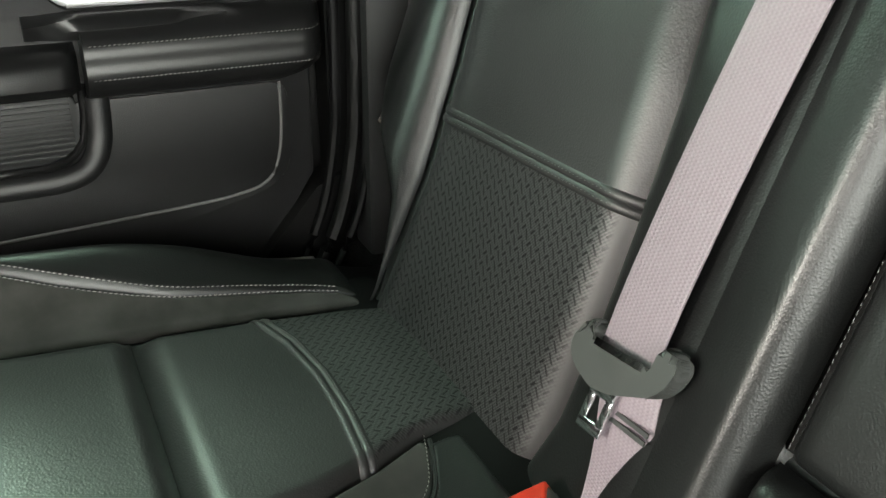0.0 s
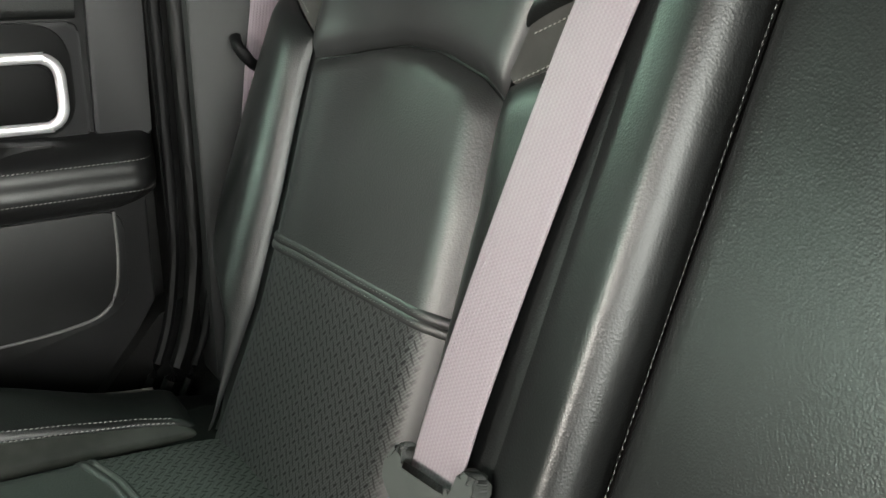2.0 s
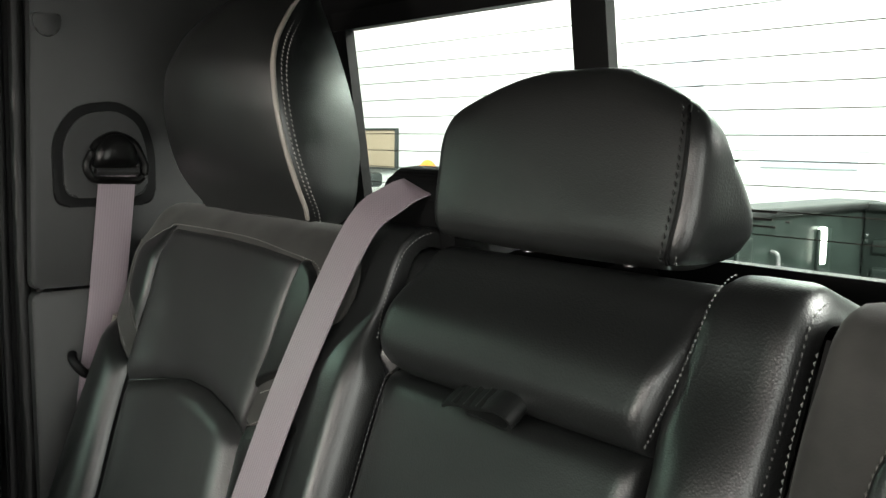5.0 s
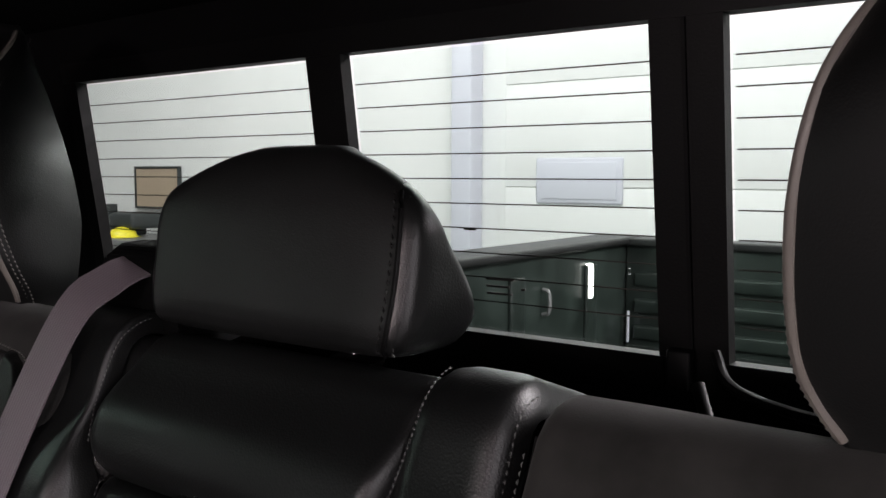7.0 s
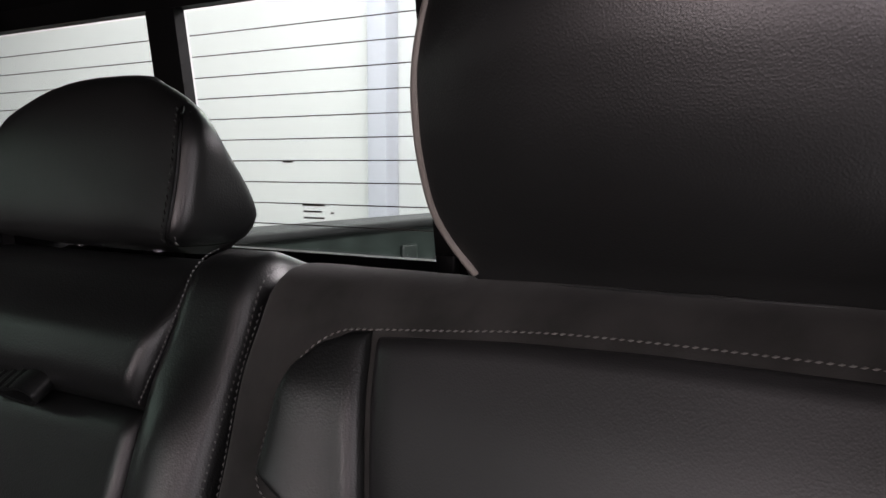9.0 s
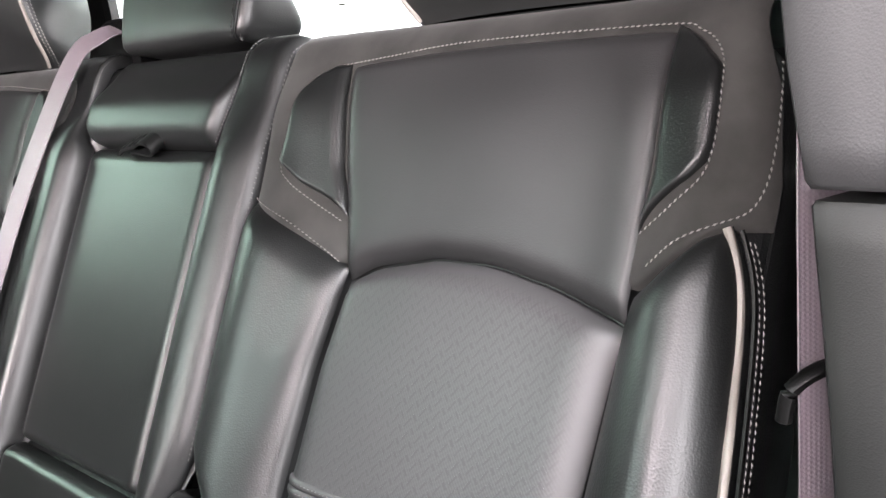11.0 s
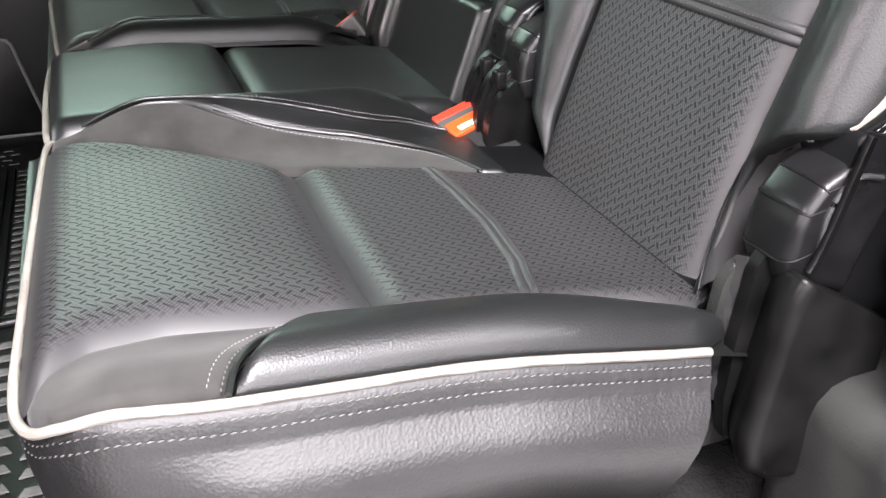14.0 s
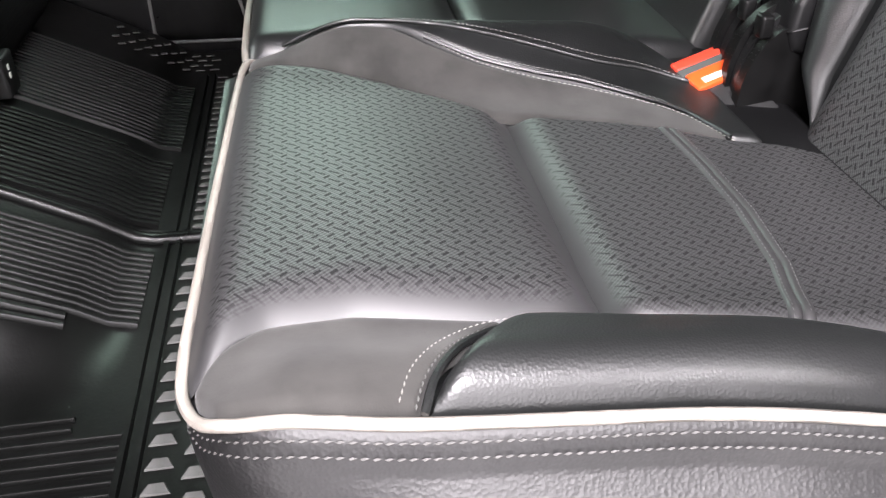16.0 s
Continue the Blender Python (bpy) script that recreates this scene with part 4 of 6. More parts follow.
    part("insert_upper", patch(S, ins_l, ins_r, [(u, q + 0.0002) for u, q in joint], arch, 0.0130, 0.004, (0.030, 0.030, 0.0, 0.018), 34, 30, soft=True), emboss if m > 0 else insert_leather, t)
    for ds in (-0.0036, 0.0036):
        row = []
        for u in steps(50, 0.6):
            x = 0.3158 + (0.5745 - 0.3158) * float(u)
            k = min(1.0, (x - 0.315) / 0.03) * (2 - min(1.0, (x - 0.315) / 0.03)) * min(1.0, (0.5753 - x) / 0.03) * (2 - min(1.0, (0.5753 - x) / 0.03))
            row.append(S(x, pick(joint, float(u)) + ds, -0.004 + 0.0160 * k))
        part("welt", sweep(row, ring(0.0041, 10, 0.6), normal=OUT), weave_faint, t)
        part("stitching", stitches([p + OUT * 0.0023 for p in row], 0.0044, 0.003, 0.0005, OUT), thread_dark, t)
    # upper middle panel
    up_l = [(0.38, 0.335), (0.402, 0.334), (0.497, 0.313), (0.595, 0.298)]
    up_r = [(0.38, 0.587), (0.399, 0.588), (0.494, 0.592), (0.60, 0.593)]
    part("upper_panel", patch(S, up_l, up_r, [(u, s + 0.0015) for u, s in arch], [(0.0, 0.5895), (0.3, 0.5955), (0.55, 0.5975), (1.0, 0.5965)], 0.011, 0.0, (0.022, 0.022, 0.03, 0.010), 34, 34, extra=lambda x, q, u, v: -0.004 * bell(v, 0.0, 0.04)), leather_fine, t)
    # wing panels beside it
    wing_l = [(0.45, 0.314), (0.4625, 0.287), (0.480, 0.2560), (0.498, 0.2430), (0.546, 0.2478), (0.566, 0.2548), (0.581, 0.2640), (0.5905, 0.278)]
    wing_lr = [(0.44, 0.330), (0.497, 0.311), (0.595, 0.296)]
    part("wing_panel", patch(S, wing_l, wing_lr, [(0.0, 0.497), (0.3, 0.476), (1.0, 0.4515)], [(0.0, 0.563), (0.2, 0.583), (0.5, 0.5905), (1.0, 0.5915)], 0.012, -0.0034, (0.012, 0.010, 0.01, 0.008), 22, 26), leather, t)
    wing_rl = [(0.44, 0.588), (0.494, 0.594), (0.60, 0.592)]
    wing_r = [(0.458, 0.592), (0.478, 0.612), (0.495, 0.632), (0.516, 0.6388), (0.545, 0.6398), (0.569, 0.6358), (0.5875, 0.622), (0.596, 0.607)]
    part("wing_panel", patch(S, wing_rl, wing_r, [(0.0, 0.4575), (1.0, 0.505)], [(0.0, 0.5990), (0.5, 0.5965), (1.0, 0.567)], 0.009, -0.0034, (0.010, 0.012, 0.01, 0.008), 22, 26), leather, t)
    # bolsters
    bol_l = [(0.03, 0.322), (0.05, 0.316), (0.088, 0.281), (0.15, 0.264), (0.19, 0.256), (0.215, 0.237), (0.25, 0.198), (0.384, 0.199), (0.48, 0.203)]
    if m < 0:
        bol_l = [(0.0, 0.207), (0.5, 0.207)]
    bol_lr = [(0.0, 0.334), (0.05, 0.320), (0.09, 0.309), (0.156, 0.308), (0.237, 0.311), (0.33, 0.318), (0.42, 0.332)]
    part("bolster", patch(S, bol_l, bol_lr, 0.03 if m > 0 else 0.0, [(0.0, 0.463), (1.0, 0.414)], 0.014, 0.002, (0.03 if m > 0 else 0.0, 0.03, 0.01, 0.030), 26, 50), leather, t)
    bol_rl = [(0.0, 0.596), (0.05, 0.585), (0.173, 0.577), (0.28, 0.581), (0.36, 0.588), (0.43, 0.592), (0.5, 0.6)]
    bol_r = [p for p in edge_r if p[0] < 0.3] + [(0.353, 0.678), (0.394, 0.676), (0.44, 0.670), (0.474, 0.658), (0.5, 0.65)]
    part("bolster", patch(S, bol_rl, bol_r, 0.0, [(0.0, 0.419), (0.7, 0.457), (1.0, 0.466)], 0.014, 0.002, (0.03, 0.012 if m > 0 else 0.028, 0.01, 0.030), 26, 60), leather, t)
    # piping and stitching
    pipe = [(0.654, 0.474), (0.667, 0.445), (0.672, 0.410), (0.6755, 0.338), (0.677, 0.282), (0.677, 0.2254), (0.6755, 0.212), (0.672, 0.2015), (0.666, 0.193), (0.659, 0.188)]
    line = line_on(S, pipe, 60, 0.005)
    line = [sum(line[max(0, i - 4):i + 5], Vector()) / len(line[max(0, i - 4):i + 5]) for i in range(len(line))]
    line = [p + (OUT * 0.0035 + Vector((m * 0.0015, 0, 0))) * ease(i, 10, 30) * (1 - 0.7 * ease(i, 46, 58)) for i, p in enumerate(line)]
    part("piping", sweep(line, ring(0.0029, 8), normal=OUT), piping_mat, t, "cream white piping")
    for off, d, mt in ((0.0055, 0.006, thread_black), (0.0075, 0.0095, thread), (0.0085, 0.0145, thread)):
        row = [p + Vector((m * off, 0, 0)) - OUT * d for p in line[2:]]
        part("stitching", stitches(row, 0.0045, 0.0033, 0.0005, (m, -0.3, 0.1)), mt, t)
    # black tube along the piping, added as the shade beside it
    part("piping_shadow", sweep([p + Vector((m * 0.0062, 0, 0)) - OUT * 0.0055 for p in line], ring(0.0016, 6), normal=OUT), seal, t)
    rows = (
        [(0.300, 0.5925), (0.376, 0.5985), (0.45, 0.6005), (0.587, 0.5995), (0.607, 0.5955), (0.623, 0.586), (0.6355, 0.569), (0.6395, 0.545), (0.6390, 0.516), (0.633, 0.495), (0.6134, 0.4775), (0.5895, 0.4575)],
        [(0.302, 0.5925), (0.277, 0.5895), (0.2625, 0.580), (0.2540, 0.567), (0.2475, 0.546), (0.2425, 0.498), (0.2560, 0.480), (0.2885, 0.462), (0.317, 0.4495)],
        [(0.204, 0.464), (0.2615, 0.4453), (0.296, 0.429), (0.324, 0.416)],
        [(0.672, 0.575), (0.6747, 0.553), (0.6752, 0.522), (0.673, 0.494), (0.666, 0.4755), (0.6485, 0.4645), (0.6214, 0.452), (0.600, 0.437)],
    )
    for r in rows:
        part("stitching", stitches(line_on(S, r, 90, 0.0042), 0.0044, 0.0033, 0.0007, OUT), thread, t)
    if m < 0:
        return t
    inner = line_on(S, [(0.203, 0.60), (0.201, 0.47), (0.199, 0.38), (0.199, 0.26)], 60, -0.002)
    part("stitching", stitches([p - Vector((m * 0.004, 0, 0)) for p in inner], 0.0045, 0.0033, 0.0007, (-m, -0.6, 0.2)), thread_dark, t)
    return t


near_seat = thing("rear_seat", "black leather single rear seat with woven inserts and cream piping", "car seat", group="rear seats")
wide_seat = thing("double_rear_seat", "black leather double rear seat with folded-up middle armrest", "car seat", group="rear seats")
build_outer_back(1, near_seat)
build_outer_back(-1, wide_seat)

# middle backrest with folded-up armrest
SM = on_back(relief_mid)
top_end = ROLL_AT + ROLL * math.pi / 2 + 0.07
mid = part("middle_backrest", patch(SM, [(0, -0.212)], [(0, 0.150), (0.10, 0.158), (0.19, 0.192), (0.24, 0.206)], 0.0, top_end, 0.0, 0.0, (0.012, 0.012, 0.01, 0), 44, 60, extra=lambda x, s, u, v: -0.006 - 0.014 * ease(s, 0.16, 0.172) * (1 - ease(s, 0.508, 0.516)) * (1 - ease(abs(x), 0.150, 0.157))), leather, wide_seat)
shell = [[FOOT + UP * s + OUT * h + Vector((x, 0, 0)) for x, h in ((-0.20, -0.014), (r, -0.014), (r, -0.11), (-0.20, -0.11))] for s, r in ((0.0, 0.14), (0.10, 0.15), (0.2, 0.185), (0.60, 0.185))]
part("back_shell", loft(shell), plastic, mid)
for l, r, lo in (([(0, -0.214)], [(0, -0.136), (0.165, -0.1355), (0.5, -0.134), (0.53, -0.146), (0.7, -0.142)], 0.0),
                 ([(0, 0.138), (0.165, 0.138), (0.50, 0.135), (0.53, 0.130), (0.7, 0.150)], [(0, 0.148), (0.10, 0.156), (0.19, 0.190), (0.24, 0.203), (0.7, 0.208)], 0.0)):
    part("bolster", patch(SM, l, r, lo, top_end - 0.003, 0.010 if r[0][1] > 0 else 0.0125, 0.004, (0.018 if r[0][1] > 0 else 0.0, 0.022 if r[0][1] > 0 else 0.004, 0.01, 0), 36, 64), leather, mid)
part("lower_pad", patch(on_back(lambda x, s: 0.0), [(0, -0.134)], [(0, 0.133)], 0.0, 0.163, 0.022, 0.004, (0.014, 0.014, 0.01, 0.014), 34, 26), leather, mid)
part("armrest", patch(on_back(lambda x, s: 0.0), [(0, -0.1305)], [(0, 0.128)], 0.167, 0.512, 0.007, 0.012, (0.013, 0.014, 0.010, 0.02), 34, 34), leather, mid)
part("upper_pad", patch(on_back(lambda x, s: 0.0), [(0.5, -0.124), (0.52, -0.138), (0.54, -0.144), (0.58, -0.142), (0.61, -0.134), (0.7, -0.13)], [(0.5, 0.126), (0.6, 0.146), (0.7, 0.150)], [(0, 0.518), (0.1, 0.511), (1, 0.510)], top_end - 0.003, 0.020, 0.004, (0.022, 0.012, 0.026, 0), 36, 40, extra=lambda x, s, u, v: -0.020 * ease(s, 0.55, 0.605)), leather_soft, mid)
for l, r in ((-0.152, -0.1285), (0.1275, 0.148)):
    part("armrest_gap", patch(on_back(lambda x, s: 0.0), [(0, l)], [(0, r)], 0.169, 0.513, -0.009, 0.009, (0, 0, 0, 0), 4, 30), seal, mid)
edge = line_on(on_back(lambda x, s: 0.0), [(-0.1285, 0.174), (-0.1285, 0.34), (-0.128, 0.49), (-0.119, 0.508)], 60, 0.0035)
part("stitching", stitches(edge, 0.0046, 0.0036, 0.0004, OUT), thread_dark, mid)
edge = line_on(on_back(lambda x, s: 0.0), [(0.129, 0.514), (0.140, 0.56), (0.147, 0.60), (0.149, 0.625)], 40, 0.010)
part("stitching", stitches(edge, 0.0036, 0.0032, 0.0008, OUT), thread_dark, mid)
edge = line_on(on_back(lambda x, s: 0.0), [(-0.143, 0.53), (-0.147, 0.56), (-0.142, 0.60), (-0.134, 0.625)], 40, 0.010)
part("stitching", stitches(edge, 0.0036, 0.0032, 0.0006, OUT), thread_dark, mid)
for off, mt in ((0.199, thread_dark), (0.194, thread_black)):
    edge = line_on(SM, [(off, 0.22), (off, 0.35), (off + 0.002, 0.50), (off + 0.004, 0.60), (off + 0.004, 0.63)], 80, 0.004)
    part("stitching", stitches(edge, 0.0048, 0.0036, 0.0008, OUT), mt, mid)
# pull strap of the armrest: a doubled loop of leather
AX = Vector((1, 0, 0))
strap_at, strap_up, strap_out = FOOT + UP * 0.509 + OUT * 0.015, UP * 0.8 - OUT * 0.6, OUT * 0.8 + UP * 0.6
strap_line = [(-0.040, -0.006), (-0.028, 0.000), (-0.010, 0.003), (0.006, 0.006), (0.018, 0.009), (0.028, 0.008), (0.033, 0.003), (0.031, -0.003), (0.024, -0.006), (0.012, -0.005), (0.000, -0.003), (-0.012, -0.003)]
bm = sweep(curve_points([strap_at + AX * x + strap_out * d for x, d in strap_line], 60), [(-0.0013, -0.0095), (0.0013, -0.0095), (0.0019, 0.0), (0.0013, 0.0095), (-0.0013, 0.0095), (-0.0010, 0.0)], normal=strap_up)
strap = part("pull_strap", bm, leather, mid, "doubled black leather pull strap")
for x, d in ((-0.022, 0.0022), (-0.008, 0.0046), (0.006, 0.0072)):
    part("strap_fold", sweep([strap_at + AX * x + strap_out * d + strap_up * h for h in np.linspace(-0.0092, 0.0092, 7)], ring(0.0036, 8, 0.5), normal=strap_out), leather, strap)


# ---- headrests ----
def middle_headrest(label, cx, half, outline, end_outline, seam_at):
    """A low domed headrest. outline: (out, s) points of its side in the middle, end_outline at its ends, which are drawn in towards the crown."""
    t = thing("headrest", label, "headrest", group="headrests")
    prof = curve_points(outline, 49, True)[:-1]
    last = curve_points(end_outline, 49, True)[:-1]
    mid_p = prof.mean(axis=0)
    tall = 0.5 * (prof[:, 1].max() - prof[:, 1].min())
    crown = 0.012

    def sec(x, k, drop, turn=0.0):
        pts = []
        for (a, b), (a1, b1) in zip(prof, last):
            blend = turn * min(1.0, abs(x) / half) ** 2
            a, b = a + (a1 - a) * blend, b + (b1 - b) * blend
            a, b = mid_p[0] + (a - mid_p[0]) * k, mid_p[1] + (b - mid_p[1]) * k
            b -= drop * max(0.0, (b - mid_p[1])) / (prof[:, 1].max() - mid_p[1])
            high = (b - mid_p[1]) / tall
            draw = (1 - (1 - (0.90 * min(1.0, abs(high))) ** 2.8) ** 0.357) * (1.0 if high > 0 else 0.25)
            pts.append(FOOT + UP * b + OUT * a + Vector((cx + x * (1 - draw), 0, 0)))
        return pts

    body = []
    for f in np.linspace(-1, 1, 41):
        a = abs(f)
        body.append(sec(f * half, 1 - 0.05 * a ** 4, crown * (1 - math.sqrt(1 - 0.98 * a ** 3)), 0.7 * ease(a, 0.55, 1.0)))
    part("front_cover", loft(body, False), leather_head, t)
    end = crown * 0.86
    for sgn in (-1, 1):
        caps = [sec(sgn * (half + d), k, end, e) for d, k, e in ((0.0, 0.945, 0.7), (0.004, 0.925, 0.8), (0.009, 0.85, 0.95), (0.0125, 0.7, 1.0), (0.014, 0.45, 1.0), (0.0145, 0.2, 1.0), (0.0145, 0.03, 1.0))]
        part("side_cover", loft(caps), leather, t)
    seam = [p + Vector((0.001, 0, 0)) for p in sec(half, 0.956, end, 0.7)]
    front = (seam + seam)[48 + seam_at[0]:48 + seam_at[1]]
    part("seam", sweep(front, ring(0.0016, 6)), seal, t)
    for d, mt in ((-0.0045, thread_black), (0.0055, thread_dark)):
        row = [p + Vector((0.004 if d > 0 else -0.003, 0, 0)) - OUT * d * 0.7 for p in front]
        part("stitching", stitches(row, 0.0055, 0.0042, 0.0012, (0.6, -0.8, 0.2)), mt, t)
    return t


mid_out = [(0.006, 0.638), (0.013, 0.670), (0.020, 0.712), (0.020, 0.740), (0.010, 0.758), (-0.008, 0.766), (-0.024, 0.755), (-0.046, 0.722), (-0.068, 0.682), (-0.088, 0.650), (-0.084, 0.640), (-0.050, 0.632), (-0.008, 0.627)]
mid_end = [(0.005, 0.634), (0.012, 0.670), (0.019, 0.708), (0.018, 0.731), (0.008, 0.738), (-0.004, 0.729), (-0.018, 0.714), (-0.042, 0.697), (-0.066, 0.678), (-0.074, 0.666), (-0.066, 0.655), (-0.040, 0.638), (-0.004, 0.624)]
hm = middle_headrest("black leather middle headrest on two chrome posts", -0.006, 0.115, mid_out, mid_end, (-2, 15))


def outer_headrest(label, cx, inner):
    """A tall headrest, narrow at the crown: a bulging front between two piped seams, triangular sides and a flat rear."""
    t = thing("headrest", label, "headrest", group="headrests")
    half = [(0.622, 0.112), (0.628, 0.122), (0.65, 0.133), (0.68, 0.1335), (0.715, 0.131), (0.75, 0.1235), (0.785, 0.108), (0.82, 0.0865), (0.85, 0.065), (0.872, 0.046), (0.884, 0.026), (0.889, 0.010)]
    edge = [(0.622, -0.012), (0.65, 0.026), (0.68, 0.051), (0.715, 0.072), (0.75, 0.084), (0.785, 0.081), (0.82, 0.065), (0.85, 0.047), (0.872, 0.035), (0.889, 0.027)]
    bulge = [(0.622, 0.006), (0.66, 0.022), (0.75, 0.028), (0.82, 0.030), (0.86, 0.020), (0.889, 0.004)]
    rear = [(0.622, -0.042), (0.635, -0.054), (0.655, -0.057), (0.71, -0.045), (0.79, -0.010), (0.85, 0.014), (0.889, 0.022)]

    def soft(table, s):
        return sum(pick(table, s + d) for d in (-0.008, -0.004, 0.0, 0.004, 0.008)) / 5

    hs = [float(h) for h in 0.622 + 0.267 * steps(44, 0.6)]

    def at(s, x, a):
        return FOOT + UP * s + OUT * a + Vector((cx + x, 0, 0))

    def grid(rows):
        bm = bmesh.new()
        v = [[bm.verts.new(p) for p in r] for r in rows]
        for p, q in zip(v, v[1:]):
            for k in range(len(p) - 1):
                bm.faces.new((p[k], p[k + 1], q[k + 1], q[k]))
        return bm

    us = [float(2 * u - 1) for u in steps(28, 0.8)]
    part("front_cover", grid([[at(s, u * soft(half, s), soft(edge, s) + soft(bulge, s) * (1 - abs(u) ** 2.4)) for u in us] for s in hs]), leather_head, t)
    for sgn in (-1, 1):
        ws = [float(w) for w in steps(14, 0.5)]
        rows = []
        for s in hs:
            d, e, r = soft(half, s), soft(edge, s), soft(rear, s)
            rows.append([at(s, sgn * (d * (1 - 0.10 * w) + 0.010 * math.sin(math.pi * w ** 0.7)), e + (r - e) * w) for w in ws])
        part("side_cover", grid(rows), leather, t)
        seam = [at(s, sgn * (soft(half, s) + 0.001), soft(edge, s) - 0.001) for s in hs[1:-2]]
        seam = [Vector(p) for p in curve_points([tuple(p) for p in seam[::3]], 70)]
        if sgn == inner:
            part("piping", sweep(seam, ring(0.0027, 8), normal=(1, 0, 0)), piping_mat, t, "cream white piping")
            for w, mt in ((0.0075, thread), (0.0125, thread)):
                row = [p - OUT * w + Vector((sgn * (0.0022 + 0.24 * w), 0, 0)) for p in seam]
                part("stitching", stitches(row, 0.0048, 0.0036, 0.0008, (sgn, -0.3, 0)), mt, t)
    part("rear_cover", grid([[at(s, u * soft(half, s) * 0.9, soft(rear, s) - 0.006 * (1 - u * u)) for u in us] for s in hs]), leather, t)
    part("base_cover", loft([[at(0.622 - d, u * 0.112 * k, a) for u, a in [(-1, -0.012), (-0.5, -0.007), (0, -0.006), (0.5, -0.007), (1, -0.012), (0.9, -0.042), (-0.9, -0.042)]] for d, k in ((0, 1), (0.002, 0.97))]), leather, t)
    for x in (-0.06, 0.06):
        part("post", sweep([at(0.590, x, -0.03), at(0.626, x, -0.03)], ring(0.006, 12)), chrome, t, "chrome post")
    return t


outer_headrest("tall black leather headrest with cream piping beside the open door", 0.477, -1)
outer_headrest("tall black leather headrest with cream piping beside the shut door", -0.447, 1)
for x in (-0.055, 0.045):
    base = FOOT + UP * 0.60 - OUT * 0.045
    part("post", sweep([base + Vector((x, 0, 0)), base + UP * 0.05 + Vector((x, 0, 0))], ring(0.006, 12)), chrome, hm, "chrome post")
    part("collar", loft([[base + UP * (0.023 + d) + Vector((x + r * math.cos(a), r * math.sin(a), 0)) for a in np.linspace(0, 2 * math.pi, 17)[:-1]] for r, d in ((0.02, 0), (0.02, 0.004), (0.012, 0.008))]), plastic, hm)

# ---- rear bench: cushions ----
def relief_far(x, y):
    return relief_cushion(x, y) + 0.034 * bell(x, 0.652, 0.036) * (1 - ease(y, -0.27, -0.06)) * ease(y, -0.45, -0.36)


def turned(p):
    """The skirt hangs closer under the piping at the front than at the side."""
    return 0.15 + 0.85 * ease(p.y, -0.475, -0.43)


def skirt(path, profile, outward, short=0.0):
    """A cover that falls from a path; outward gives the way out at each point; short: how much shorter it is at the rear."""
    bm = bmesh.new()

    def drop(p, b):
        return b if b > -0.03 else -0.03 + (b + 0.03) * (1 - short * ease(p.y, -0.40, -0.12))

    def pucker(i, b):
        return 0.00025 * math.sin(i * 1.9) if -0.028 < b < -0.008 else 0.0

    def bulge(p, a, b):
        side = ease(p.y, -0.46, -0.34)
        return a * turned(p) if b > -0.03 else 0.007 * turned(p) * (1 - side) + a * side - (0.10 * (-0.03 - b)) * (1 - side)

    def slant(p, b):
        return -0.30 * short / 0.28 * ease(p.y, -0.20, -0.05) * max(0.0, -0.03 - b) if short else 0.0

    rows = [[bm.verts.new(p + o * (bulge(p, a, b) + pucker(i, b)) + Vector((0, slant(p, b), drop(p, b)))) for a, b in profile] for i, (p, o) in enumerate(zip(path, outward))]
    for a, b in zip(rows, rows[1:]):
        for k in range(len(profile) - 1):
            bm.faces.new((a[k], a[k + 1], b[k + 1], b[k]))
    return bm


def outwards(path, flip):
    out = []
    for i in range(len(path)):
        w = path[min(i + 1, len(path) - 1)] - path[max(i - 1, 0)]
        o = Vector((w.y, -w.x, 0)).normalized()
        out.append(o * flip)
    return out


